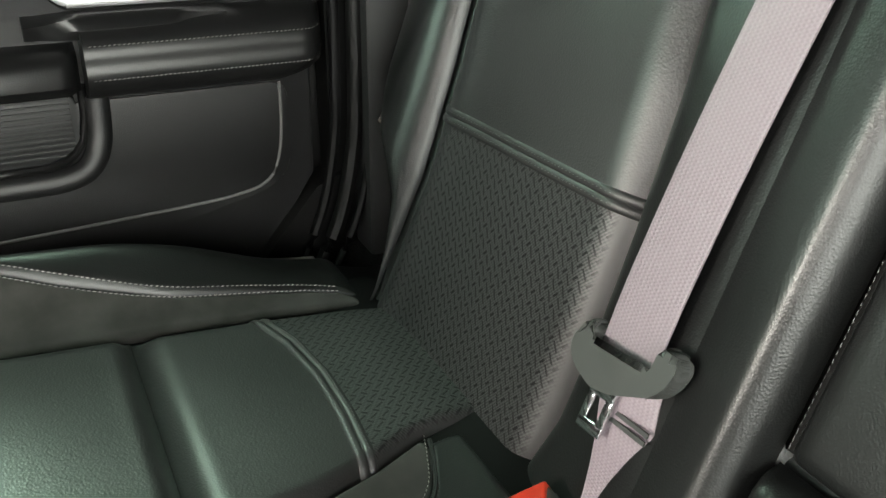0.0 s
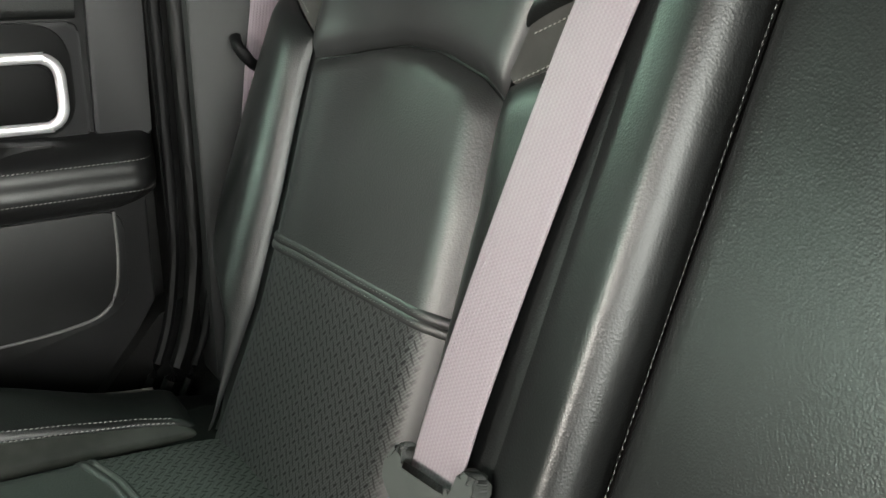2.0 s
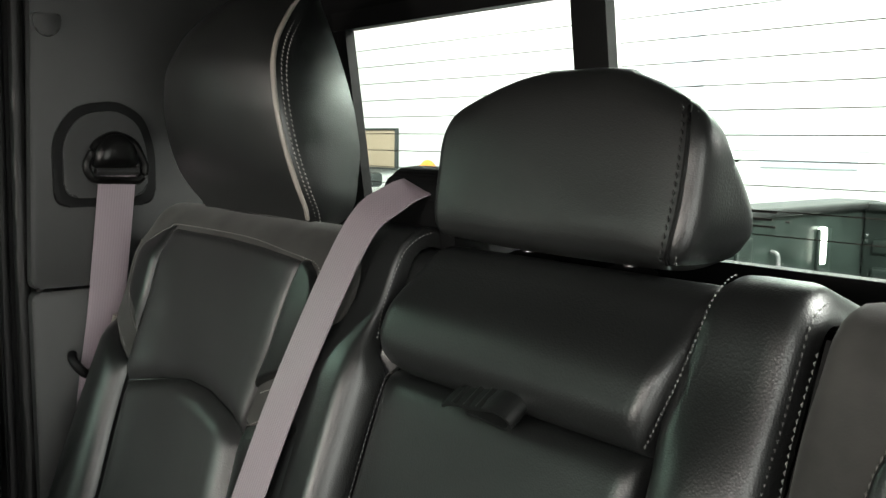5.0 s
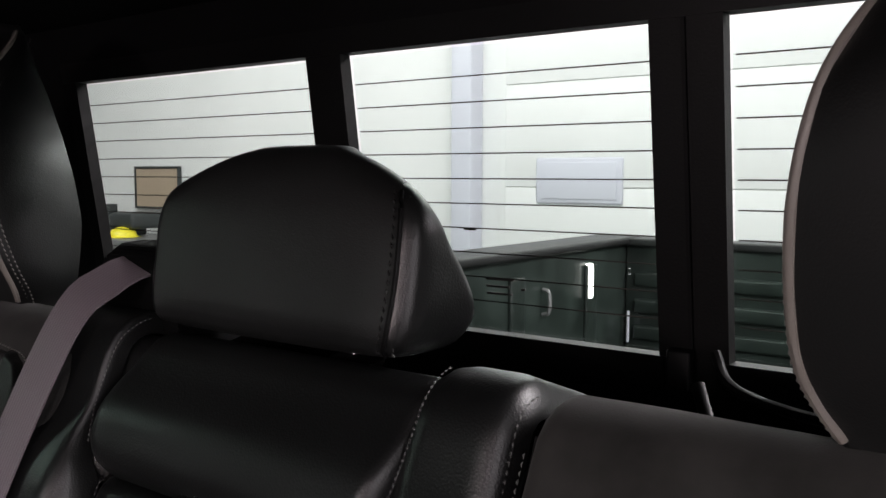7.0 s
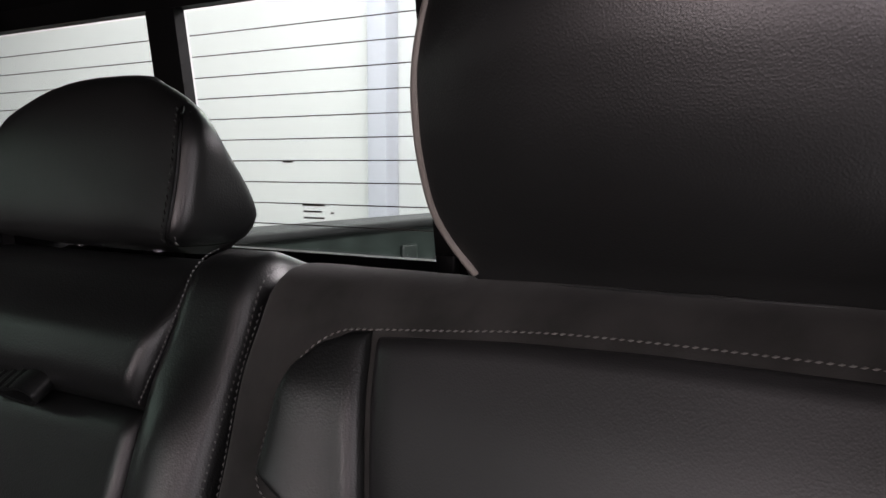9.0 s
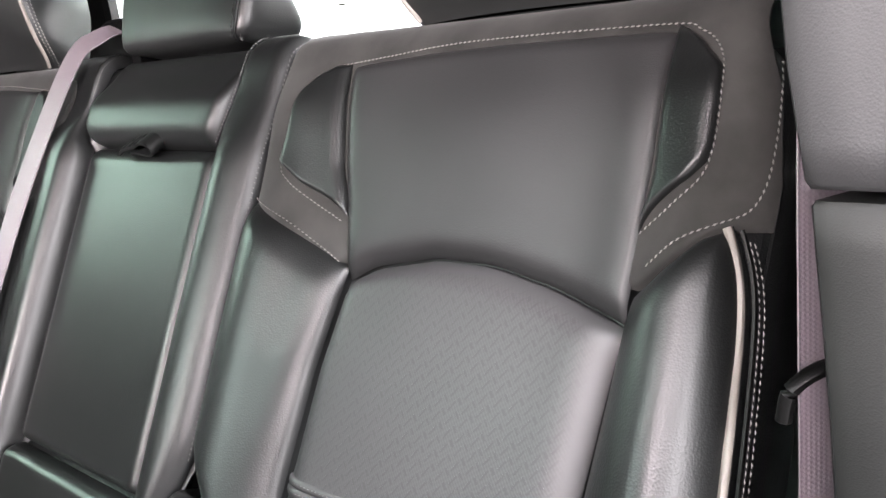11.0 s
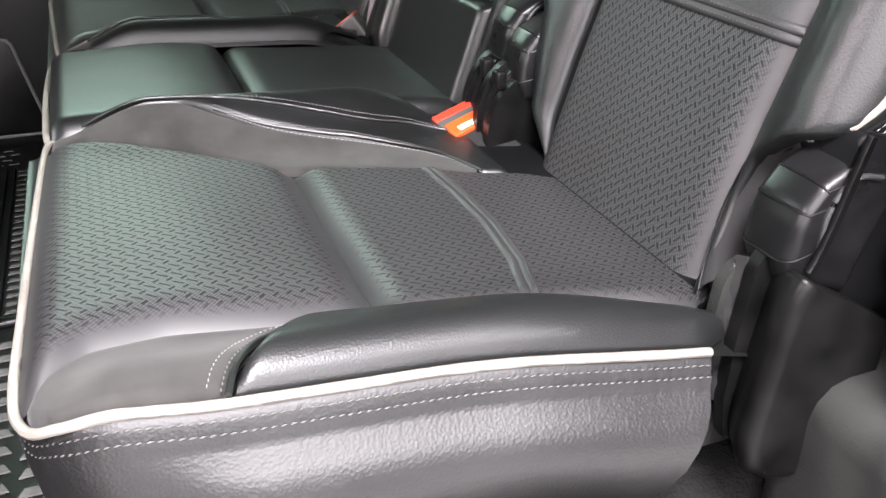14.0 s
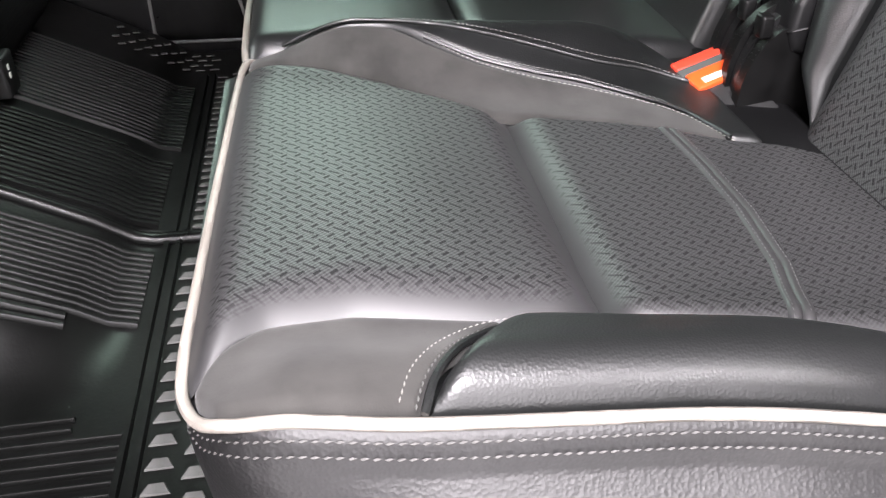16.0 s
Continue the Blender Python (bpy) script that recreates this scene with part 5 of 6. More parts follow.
def build_cushion(m, seat, relief):
    S = on_cushion(relief, m, 0.0 if m > 0 else 0.014)
    t = part("cushion", patch(S, [(0, 0.152)], [(-0.48, 0.60), (-0.455, 0.645), (-0.37, 0.652), (-0.228, 0.655), (-0.03, 0.672)], -0.486, 0.035, 0.0, 0.0, (0.015, 0.008, 0.0, 0.01), 44, 50, extra=lambda x, s, u, v: -0.006), leather, seat)
    in_l = [(-0.476, 0.176), (-0.44, 0.198), (-0.382, 0.225), (-0.345, 0.240), (-0.299, 0.267), (-0.262, 0.298), (-0.219, 0.306), (-0.164, 0.317), (-0.123, 0.332), (-0.08, 0.353), (0.03, 0.372)]
    in_r = [(-0.476, 0.600), (-0.460, 0.580), (-0.440, 0.564), (-0.39, 0.558), (-0.32, 0.570), (-0.25, 0.578), (-0.14, 0.602), (0.0, 0.632), (0.03, 0.637)]
    if m < 0:
        in_r = [(-0.476, 0.592), (-0.44, 0.566), (-0.39, 0.556), (-0.33, 0.556), (-0.25, 0.560), (-0.14, 0.560), (-0.05, 0.556), (0.03, 0.560)]
    cloth = weave if m > 0 else insert_leather
    seam = [(0.0, -0.128), (0.25, -0.122), (0.5, -0.121), (0.75, -0.128), (1.0, -0.147)]
    part("insert_front", patch(S, in_l, in_r, [(0.0, -0.468), (0.3, -0.475), (0.8, -0.481), (1.0, -0.483)], -0.251, 0.014, 0.002, (0.022, 0.036 if m > 0 else 0.022, 0.040, 0.030 if m > 0 else 0.016), 44, 40, soft=True), cloth, t, "woven-look embossed leather insert")
    part("insert_middle", patch(S, in_l, in_r, -0.2505, [(u, y - 0.0004) for u, y in seam], 0.011, 0.004, (0.012, 0.020, 0.026, 0.0), 40, 26, soft=True), cloth, t, "woven-look embossed leather insert")
    part("insert_rear", patch(S, in_l, in_r, [(u, y + 0.0004) for u, y in seam], 0.03, 0.0108, 0.004, (0.012, 0.020, 0.0, 0.03), 40, 26, soft=True), weave, t, "woven-look embossed leather insert")
    for d in (-0.0037, 0.0037):
        row = []
        for u in steps(50, 0.6):
            y = pick(seam, float(u)) + d
            x0, x1 = pick(in_l, y), pick(in_r, y)
            x = x0 + (x1 - x0) * float(u)
            p, q = min(1.0, (x - x0) / 0.012), min(1.0, (x1 - x) / 0.020)
            row.append(S(x, y, -0.004 + 0.0146 * p * (2 - p) * q * (2 - q)))
        part("welt", sweep(row, ring(0.0042, 10, 0.6), normal=(0, 0, 1)), weave_faint, t)
        part("stitching", stitches([p + Vector((0, d * 0.3, 0.0024)) for p in row], 0.0044, 0.003, 0.0005, (0, 0, 1)), thread_dark, t)
    # inner bolster: leather wedge above a suede flank
    wedge = [(-0.46, 0.166), (-0.377, 0.177), (-0.335, 0.180), (-0.304, 0.198), (-0.261, 0.217), (-0.212, 0.231), (-0.167, 0.243), (-0.122, 0.266), (-0.096, 0.292), (-0.083, 0.320), (-0.074, 0.345), (-0.04, 0.352)]
    part("bolster", patch(S, [(-0.46, 0.152), (-0.12, 0.153), (-0.06, 0.20), (-0.02, 0.25)], wedge, -0.43, -0.045, 0.006, 0.002, (0.012, 0.008, 0.01, 0.012), 26, 56), leather, t)
    part("suede_flank", patch(S, [(y, x + 0.001) for y, x in wedge], [(y, max(x - 0.001, pick(wedge, y) + 0.003)) for y, x in in_l], -0.462, -0.076, 0.0045, 0.003, (0.006, 0.010, 0.012, 0.008), 24, 50), suede, t, "dark grey suede flank")
    edge = [(x, y) for y, x in wedge[3:-1]]
    part("welt", tube(line_on(S, edge, 80, 0.0062), 0.0018, 6), leather_soft, t)
    part("stitching", stitches(line_on(S, [(x - 0.0045, y) for x, y in edge], 80, 0.0068), 0.0042, 0.0031, 0.0005, (0.3 * m, 0, 1)), thread_dark, t)
    part("stitching", stitches(line_on(S, [(x + 0.0085 * min(1.0, k / 3), y - 0.001) for k, (x, y) in enumerate(edge)], 80, 0.0058), 0.0046, 0.0031, 0.0005, (0.3 * m, 0, 1)), thread, t)
    crest = [(0.171, -0.43), (0.177, -0.377), (0.179, -0.33), (0.186, -0.286), (0.198, -0.238), (0.211, -0.19), (0.222, -0.148), (0.226, -0.10), (0.240, -0.06)]
    part("inner_piping", tube(line_on(S, crest, 80, 0.0074), 0.0020, 8), leather_soft, t)
    part("stitching", stitches(line_on(S, [(x - 0.006, y) for x, y in crest[2:]], 80, 0.0074), 0.0044, 0.0032, 0.0006, (0, 0, 1)), thread_dark, t)
    # outer bolster: suede corner in front, leather behind, with a stitched round end
    pipe_x = [(-0.478, 0.585), (-0.472, 0.612), (-0.458, 0.635), (-0.43, 0.646), (-0.37, 0.651), (-0.228, 0.654), (-0.03, 0.671)]
    if m < 0:
        wedge = [(-0.474, 0.645), (-0.374, 0.640), (-0.296, 0.619), (-0.205, 0.601), (-0.134, 0.598), (-0.084, 0.596), (-0.054, 0.590), (-0.034, 0.575)]
        part("suede_flank", patch(S, [(y, min(x + 0.002, pick(wedge, y) - 0.004)) for y, x in in_r[:-2]], wedge, -0.474, -0.036, 0.0045, 0.003, (0.008, 0.006, 0.008, 0.01), 24, 40), suede, t, "dark grey suede flank")
        part("bolster", patch(S, [(y, x + 0.001) for y, x in wedge], pipe_x, -0.47, -0.03, 0.006, 0.003, (0.008, 0.010, 0.014, 0.02), 28, 44), leather, t)
        for off in (0.0045, -0.0045):
            part("stitching", stitches(line_on(S, [(x + off, y) for y, x in wedge[1:-1]], 90, 0.0068), 0.0044, 0.0033, 0.0007, (0.4, 0, 1)), thread, t)
    else:
        part("suede_corner", patch(S, [(y, x + 0.002) for y, x in in_r], pipe_x, -0.474, [(0.0, -0.308), (0.3, -0.325), (0.7, -0.352), (1.0, -0.366)], 0.006, 0.003, (0.010, 0.006, 0.008, 0.006), 26, 30), suede, t, "dark grey suede corner")
        bol = [(-0.40, 0.600), (-0.35, 0.596), (-0.316, 0.580), (-0.284, 0.580), (-0.16, 0.602), (-0.03, 0.634), (0.03, 0.64)]
        part("bolster", patch(S, bol, pipe_x, [(0.0, -0.300), (0.15, -0.318), (0.45, -0.338), (0.75, -0.354), (1.0, -0.362)], [(0.0, -0.005), (0.4, -0.015), (1.0, -0.048)], 0.016, 0.003, (0.020, 0.036, 0.014, 0.02), 30, 40), leather_soft, t)
        row = [(0.654, -0.368), (0.632, -0.359), (0.606, -0.342), (0.588, -0.322), (0.580, -0.300), (0.579, -0.27), (0.585, -0.24), (0.602, -0.157), (0.626, -0.07)]
        part("stitching", stitches(line_on(S, row, 90, 0.006), 0.0044, 0.0033, 0.0007, (0, 0, 1)), thread_dark, t)
        part("stitching", stitches(line_on(S, [(x - 0.004, y - 0.007) for x, y in row[:6]], 60, 0.0062), 0.0044, 0.0033, 0.0005, (0, 0, 1)), thread, t)
        part("welt", tube(line_on(S, [(x + 0.002, y + 0.004) for x, y in row[:6]], 60, 0.006), 0.0022, 6), leather, t)
    # piping round the front and the outer side, and the skirt below it
    path = [(0.150, -0.452), (0.160, -0.464), (0.20, -0.470), (0.339, -0.476), (0.51, -0.482), (0.575, -0.483), (0.608, -0.478), (0.634, -0.462), (0.648, -0.435), (0.653, -0.40), (0.656, -0.366), (0.658, -0.30), (0.660, -0.228), (0.666, -0.154), (0.675, -0.05)]
    line = line_on(S, path, 260, 0.0)
    part("piping", tube(line, 0.0034, 8), piping_mat, t, "cream white piping")
    out = outwards(line, 1 if m > 0 else -1)
    prof = [(-0.002, -0.002), (0.003, -0.007), (0.0032, -0.012), (0.0058, -0.018), (0.0058, -0.024), (0.0075, -0.030), (0.0150, -0.041), (0.0205, -0.056), (0.0230, -0.076), (0.0215, -0.10), (0.0140, -0.128), (0.004, -0.150), (-0.014, -0.170), (-0.04, -0.180)]
    part("side_cover", skirt(line, prof, out, 0.28 if m > 0 else 0.0), side_vinyl, t)
    for a, b in ((0.0040, -0.0085), (0.0062, -0.0165)):
        part("stitching", stitches([p + o * (a * turned(p)) + Vector((0, 0, b)) for p, o in zip(line, out)], 0.0056, 0.0040, 0.0009, (m, -0.6, 0.2)), thread_side, t)
    bm = boxed((min(m * 0.165, m * 0.63), -0.45, 0.315), (max(m * 0.165, m * 0.63), 0.02, 0.455), 0.02)
    part("cushion_core", bm, plastic, t)
    return t


near_cush = build_cushion(1, near_seat, relief_cushion)
# folding lever in a moulded recess on the outer side
plate = rounded([(-0.400, 0.352), (-0.395, 0.388), (-0.378, 0.402), (-0.316, 0.4075), (-0.235, 0.400), (-0.218, 0.390), (-0.214, 0.375), (-0.222, 0.330), (-0.25, 0.318), (-0.37, 0.330)], 0.010)
part("lever_plate", prism(plate, 0, 0.650, 0.6735, 0.003), plastic, near_cush)
rows = []
for x, k, dz in ((0.668, 1.0, 0.0), (0.676, 0.985, 0.0), (0.682, 0.95, -0.002), (0.686, 0.88, -0.005), (0.6875, 0.75, -0.007)):
    rows.append([(x, -0.305 + (y + 0.305) * k, 0.356 + dz + (z - 0.356) * k) for y, z in rounded([(-0.388, 0.350), (-0.384, 0.376), (-0.372, 0.388), (-0.31, 0.394), (-0.240, 0.388), (-0.230, 0.378), (-0.232, 0.340), (-0.25, 0.328), (-0.37, 0.336)], 0.010)])
part("lever", loft(rows), lever_grey, near_cush, "smooth grey plastic folding lever")

far_cush = build_cushion(-1, wide_seat, relief_far)
SC = on_cushion(relief_middle_cushion)
part("middle_cover", patch(SC, [(0, -0.153)], [(0, 0.148)], -0.468, 0.03, 0.0, 0.0, (0.012, 0.012, 0.01, 0.01), 36, 40, extra=lambda x, s, u, v: -0.004), leather, far_cush)
part("middle_front_pad", patch(SC, [(0, -0.150)], [(0, 0.146)], -0.466, -0.252, 0.012, 0.003, (0.015, 0.02, 0.01, 0.022), 36, 30), leather_soft, far_cush)
part("middle_rear_pad", patch(SC, [(-0.25, -0.148), (0.03, -0.14)], [(-0.25, 0.128), (0.03, 0.14)], [(0.0, -0.247), (0.15, -0.250), (0.8, -0.251), (1.0, -0.235)], 0.028, 0.011, 0.003, (0.02, 0.02, 0.03, 0.03), 36, 28), leather_soft, far_cush)
line = line_on(SC, [(-0.156, -0.456), (-0.14, -0.466), (-0.05, -0.470), (0.05, -0.470), (0.13, -0.467), (0.148, -0.455)], 60, -0.001)
part("piping", tube(line, 0.0037, 8), piping_mat, far_cush, "cream white piping")
out = outwards(line, 1)
prof = [(-0.002, -0.002), (0.003, -0.007), (0.0032, -0.012), (0.0058, -0.018), (0.0058, -0.024), (0.0075, -0.030), (0.0125, -0.045), (0.0165, -0.065), (0.018, -0.09), (0.014, -0.118), (0.004, -0.145), (-0.014, -0.168), (-0.04, -0.180)]
part("side_cover", skirt(line, prof, out), leather, far_cush)
for a, b in ((0.0040, -0.0100), (0.0060, -0.0170)):
    part("stitching", stitches([p + o * (a * turned(p)) + Vector((0, 0, b)) for p, o in zip(line, out)], 0.0056, 0.0040, 0.0007, (0, -0.6, 0.2)), thread, far_cush)
part("cushion_core", boxed((-0.16, -0.44, 0.315), (0.14, 0.02, 0.455), 0.02), plastic, far_cush)


# ---- hinges between the backrests and at the outer side ----
def hinge(seat, x, s, big=1.0):
    """A faceted hinge cap: a bright slanting top, a front in two facets with dark joints, rounded along its outer edge."""
    a = FOOT + UP * s + OUT * 0.002
    section = [(-0.034, -0.048), (0.016, -0.048), (0.029, -0.034), (0.0345, -0.010), (0.0345, 0.004), (0.029, 0.020), (0.008, 0.043), (-0.034, 0.047)]
    caps = []
    for dx, k in ((-0.0225, 0.86), (-0.0205, 0.95), (-0.016, 1.0), (0.008, 1.0), (0.015, 0.985), (0.0195, 0.94), (0.022, 0.87), (0.0228, 0.78)):
        caps.append([a + Vector((x + big * dx, 0, 0)) + UP * (big * k * q) + OUT * (big * k * p) for p, q in rounded(section, 0.0035, 3)])
    t = part("hinge_cap", loft(caps), hinge_plastic, seat)
    for p, q in ((0.0348, 0.001), (0.0292, -0.0335), (0.0285, 0.0205)):
        pts = [a + Vector((x + big * dx, 0, 0)) + UP * (big * k * q) + OUT * (big * k * p) for dx, k in ((-0.0205, 0.95), (-0.016, 1.0), (0.008, 1.0), (0.015, 0.985), (0.0195, 0.94), (0.0222, 0.87))]
        part("cap_rib", sweep(pts + [pts[-1] - OUT * 0.02 + UP * 0.012], ring(0.0010, 6)), seal, t)
    arc = [a + Vector((x + big * 0.0232, 0, 0)) + UP * q + OUT * p for p, q in ((-0.012, 0.036), (0.006, 0.033), (0.016, 0.022), (0.018, 0.004), (0.012, -0.018))]
    part("cap_rim", sweep(curve_points(arc, 24), ring(0.0022, 6)), plastic_grey, t)
    return t


near_back_surface = on_back(relief_outer, 1, 0.014, 0.009)
hinge(wide_seat, 0.214, 0.152)
hinge(near_seat, 0.260, 0.138)
hinge(near_seat, 0.662, 0.137, 1.05)
# moulded covers below the caps
cover = [(-0.006, 0.518), (-0.0138, 0.500), (-0.0186, 0.466), (-0.0260, 0.42), (-0.0300, 0.385), (-0.0270, 0.362), (-0.010, 0.347), (0.012, 0.341), (0.036, 0.341), (0.058, 0.352), (0.069, 0.375), (0.073, 0.407), (0.0773, 0.464), (0.0304, 0.494), (0.006, 0.507)]
rows = []
for x, k, dy in ((0.664, 0.92, 0.010), (0.672, 0.94, 0.006), (0.682, 0.965, 0.002), (0.690, 0.99, 0.0), (0.696, 1.0, 0.0), (0.701, 0.985, 0.001), (0.7035, 0.95, 0.003), (0.7045, 0.88, 0.004)):
    rows.append([(x, 0.026 + dy + (y - 0.026) * k, 0.43 + (z - 0.43) * k) for y, z in rounded(cover, 0.010)])
t = part("hinge_cover", loft(rows), gloss_black, near_seat, "scuffed black plastic hinge cover")
leaf = rounded([(0.006, 0.520), (-0.006, 0.522), (-0.015, 0.506), (-0.022, 0.450), (-0.024, 0.398), (-0.018, 0.360), (0.02, 0.36), (0.02, 0.51)], 0.006)
part("inner_leaf", prism(leaf, 0, 0.656, 0.667, 0.003), gloss_black, t)
part("outer_leaf", prism([(y - 0.011, z - 0.018) for y, z in leaf], 0, 0.640, 0.650, 0.003), grained_grey, t)
torn = [(0.653 + 0.0015 * math.sin(k * 2.7), -0.0155 - 0.009 * ease(k, 0, 14) + 0.0012 * math.sin(k * 1.9), 0.510 - 0.0085 * k) for k in range(15)]
part("torn_edge", sweep(torn, [(-0.004, -0.0006), (0.004, -0.0010), (0.005, 0.0006), (-0.003, 0.0010)], normal=(0.5, -0.85, 0)), suede_grey, t, "torn grey flap")
part("bolt_lug", boxed((0.636, -0.066, 0.440), (0.650, -0.042, 0.464), 0.005), plastic_grey, t)
part("edge_trim", sweep(curve_points([(0.690, 0.034, 0.602), (0.690, 0.0257, 0.572), (0.690, 0.0188, 0.546), (0.690, 0.0105, 0.521), (0.690, 0.006, 0.512)], 24), [(-0.002, -0.004), (0.002, -0.004), (0.0025, 0.001), (0.001, 0.002), (-0.001, 0.002), (-0.0025, 0.001)], normal=(0, -1, 0.3)), gloss_black, t)
part("rear_panel", prism(rounded([(0.008, 0.49), (0.036, 0.600), (0.135, 0.578), (0.15, 0.43), (0.05, 0.45)], 0.008), 0, 0.640, 0.682, 0.003), plastic, near_seat)
arch_in = curve_points([(0.628, 0.190), (0.604, 0.180), (0.590, 0.155), (0.584, 0.125), (0.585, 0.098), (0.592, 0.070), (0.604, 0.050)], 40)
rows = []
for i, (x, q) in enumerate(arch_in):
    k = i / 39
    cx, cq = 0.645, 0.125
    nx, nq = (cx - x) / math.hypot(cx - x, cq - q), (cq - q) / math.hypot(cx - x, cq - q)
    rows.append([near_back_surface(x + nx * w, q + nq * w, h) for w, h in ((-0.006, 0.006), (-0.002, 0.008), (0.004, 0.0075), (0.010, 0.003), (0.016, -0.004), (0.024, -0.016), (0.030, -0.032))])
bm = bmesh.new()
vs = [[bm.verts.new(p) for p in r] for r in rows]
for p, q in zip(vs, vs[1:]):
    for k in range(6):
        bm.faces.new((p[k], p[k + 1], q[k + 1], q[k]))
part("lining", bm, suede_grey, near_seat, "grey cloth lining round the hinge")
part("lining_seam", tube([r[1] for r in rows], 0.0012, 6), seal, near_seat)
for x, dy, seat in ((0.214, 0.012, wide_seat), (0.260, 0.006, near_seat)):
    leaf = [(-0.016 + dy, 0.535), (-0.034 + dy, 0.517), (-0.045 + dy, 0.487), (-0.046 + dy, 0.458), (-0.036 + dy, 0.425), (0.0, 0.40), (0.06, 0.40), (0.06, 0.53), (0.01 + dy, 0.54)]
    t = part("hinge_cover", prism(rounded(leaf, 0.012), 0, x - 0.019, x - 0.008, 0.004), gloss_black, seat)
    part("middle_leaf", prism([(y + 0.004, z - 0.004) for y, z in rounded(leaf, 0.012)], 0, x - 0.006, x + 0.004, 0.003), hinge_plastic, t)
    part("side_leaf", prism([(y + 0.001, z - 0.012) for y, z in rounded(leaf, 0.012)], 0, x + 0.006, x + 0.018, 0.004), gloss_black, t)
    part("clip", boxed((x + 0.002, -0.034 + dy, 0.514), (x + 0.017, -0.022 + dy, 0.534), 0.003), gloss_black, t)


# ---- belts ----
def belt_strip(points, normal, width=0.047, count=60):
    w = width / 2
    return sweep(curve_points(points, count), [(-w, -0.0006), (-w * 0.9, -0.0008), (w * 0.9, -0.0008), (w, -0.0006), (w, 0.0006), (w * 0.9, 0.0008), (0, 0.0010), (-w * 0.9, 0.0008), (-w, 0.0006)], normal=normal, uv=True)


def bp(x, s, n):
    p = FOOT + UP * s + OUT * n
    return Vector((x, p.y, p.z))


b = thing("middle_seat_belt", "grey woven seat belt hanging across the backrest with its tongue", "seat belt", group="seat belts")
part("webbing", belt_strip([bp(-0.176, 0.680, -0.060), bp(-0.178, 0.672, -0.020), bp(-0.184, 0.650, 0.006), bp(-0.195, 0.610, 0.024), bp(-0.2115, 0.475, 0.034), bp(-0.2205, 0.343, 0.037), bp(-0.2235, 0.230, 0.039), bp(-0.2225, 0.172, 0.039), bp(-0.222, 0.158, 0.038)], OUT), webbing, b)
part("webbing_below", belt_strip([bp(-0.216, 0.172, 0.036), bp(-0.214, 0.15, 0.033), bp(-0.204, 0.10, 0.026), bp(-0.200, 0.05, 0.020), bp(-0.200, 0.0, 0.010)], (0.25, -0.95, -0.08), 0.042, 30), webbing, b)
for s0 in (0.139, 0.1335):
    part("stop_stitching", sweep([bp(-0.230, s0 - 0.002, 0.0325), bp(-0.190, s0 + 0.001, 0.0335)], [(-0.0016, -0.0004), (0.0016, -0.0004), (0.0014, 0.0009), (-0.0014, 0.0009)], normal=OUT), buckle_grey, b)
T = Matrix((Vector((0.995, 0.03, 0.08)).normalized(), UP, OUT)).transposed().to_4x4()
T.translation = bp(-0.229, 0.166, 0.040)
body = prism(rounded([(-0.027, 0.0175), (-0.034, 0.003), (-0.032, -0.006), (-0.022, -0.014), (-0.004, -0.0195), (0.012, -0.0165), (0.040, -0.004), (0.0475, 0.006), (0.050, 0.018), (0.046, 0.0245), (0.034, 0.026), (0.0325, 0.011), (0.030, 0.0065), (-0.017, 0.0055), (-0.0178, 0.010), (-0.020, 0.0175)], 0.005), 2, -0.007, 0.008, 0.005)
body.transform(T)
part("tongue_body", body, buckle_grey, b, "grey plastic tongue body")
plate = bmesh.new()
for lo, hi in (((-0.0105, -0.024, -0.0015), (0.0115, -0.010, 0.0015)), ((-0.0105, -0.042, -0.0015), (-0.0045, -0.022, 0.0015)), ((0.0055, -0.042, -0.0015), (0.0115, -0.022, 0.0015)), ((-0.0105, -0.048, -0.0015), (0.0115, -0.040, 0.0015))):
    box(plate, lo, hi, 0.001)
plate.transform(T)
part("tongue_plate", plate, chrome, b, "chrome tongue plate with a slot")
tower = thing("belt_outlet", "black plastic outlet behind the top of the backrest", "belt outlet")
part("housing", prism(rounded([(0.232, 0.92), (0.224, 1.028), (0.235, 1.048), (0.275, 1.052), (0.31, 1.03), (0.31, 0.92)], 0.012), 0, -0.225, -0.125, 0.006), plastic, tower)

b = thing("far_seat_belt", "grey seat belt running down from the pillar outlet", "seat belt", group="seat belts")
part("webbing", belt_strip([(-0.699, 0.152, 1.035), (-0.699, 0.149, 1.0), (-0.700, 0.131, 0.845), (-0.702, 0.120, 0.77), (-0.705, 0.112, 0.70)], (1, 0, 0)), webbing, b)
ringy = rounded([(0.120, 1.020), (0.182, 1.018), (0.190, 1.035), (0.174, 1.068), (0.150, 1.078), (0.126, 1.066), (0.112, 1.036)], 0.01)
part("guide_ring", tube([(-0.699, y, z) for y, z in ringy], 0.0055, 8, 60, True), gloss_black, b)
part("guide_cover", loft([[(-0.706 + d, 0.150 + (y - 0.150) * k, 1.056 + (z - 1.056) * k) for y, z in rounded([(0.120, 1.034), (0.180, 1.034), (0.178, 1.062), (0.162, 1.080), (0.140, 1.080), (0.122, 1.062)], 0.012)] for d, k in ((0, 1), (0.010, 0.96), (0.018, 0.75), (0.021, 0.4))]), gloss_black, b)
part("guide_bar", sweep([(-0.697, 0.124, 1.030), (-0.697, 0.178, 1.030)], ring(0.005, 8)), plastic_grey, b)
part("lower_guide", tube([(-0.700, 0.088, 0.800), (-0.690, 0.086, 0.792), (-0.688, 0.098, 0.776), (-0.700, 0.110, 0.770)], 0.006, 8, 20), plastic, b)

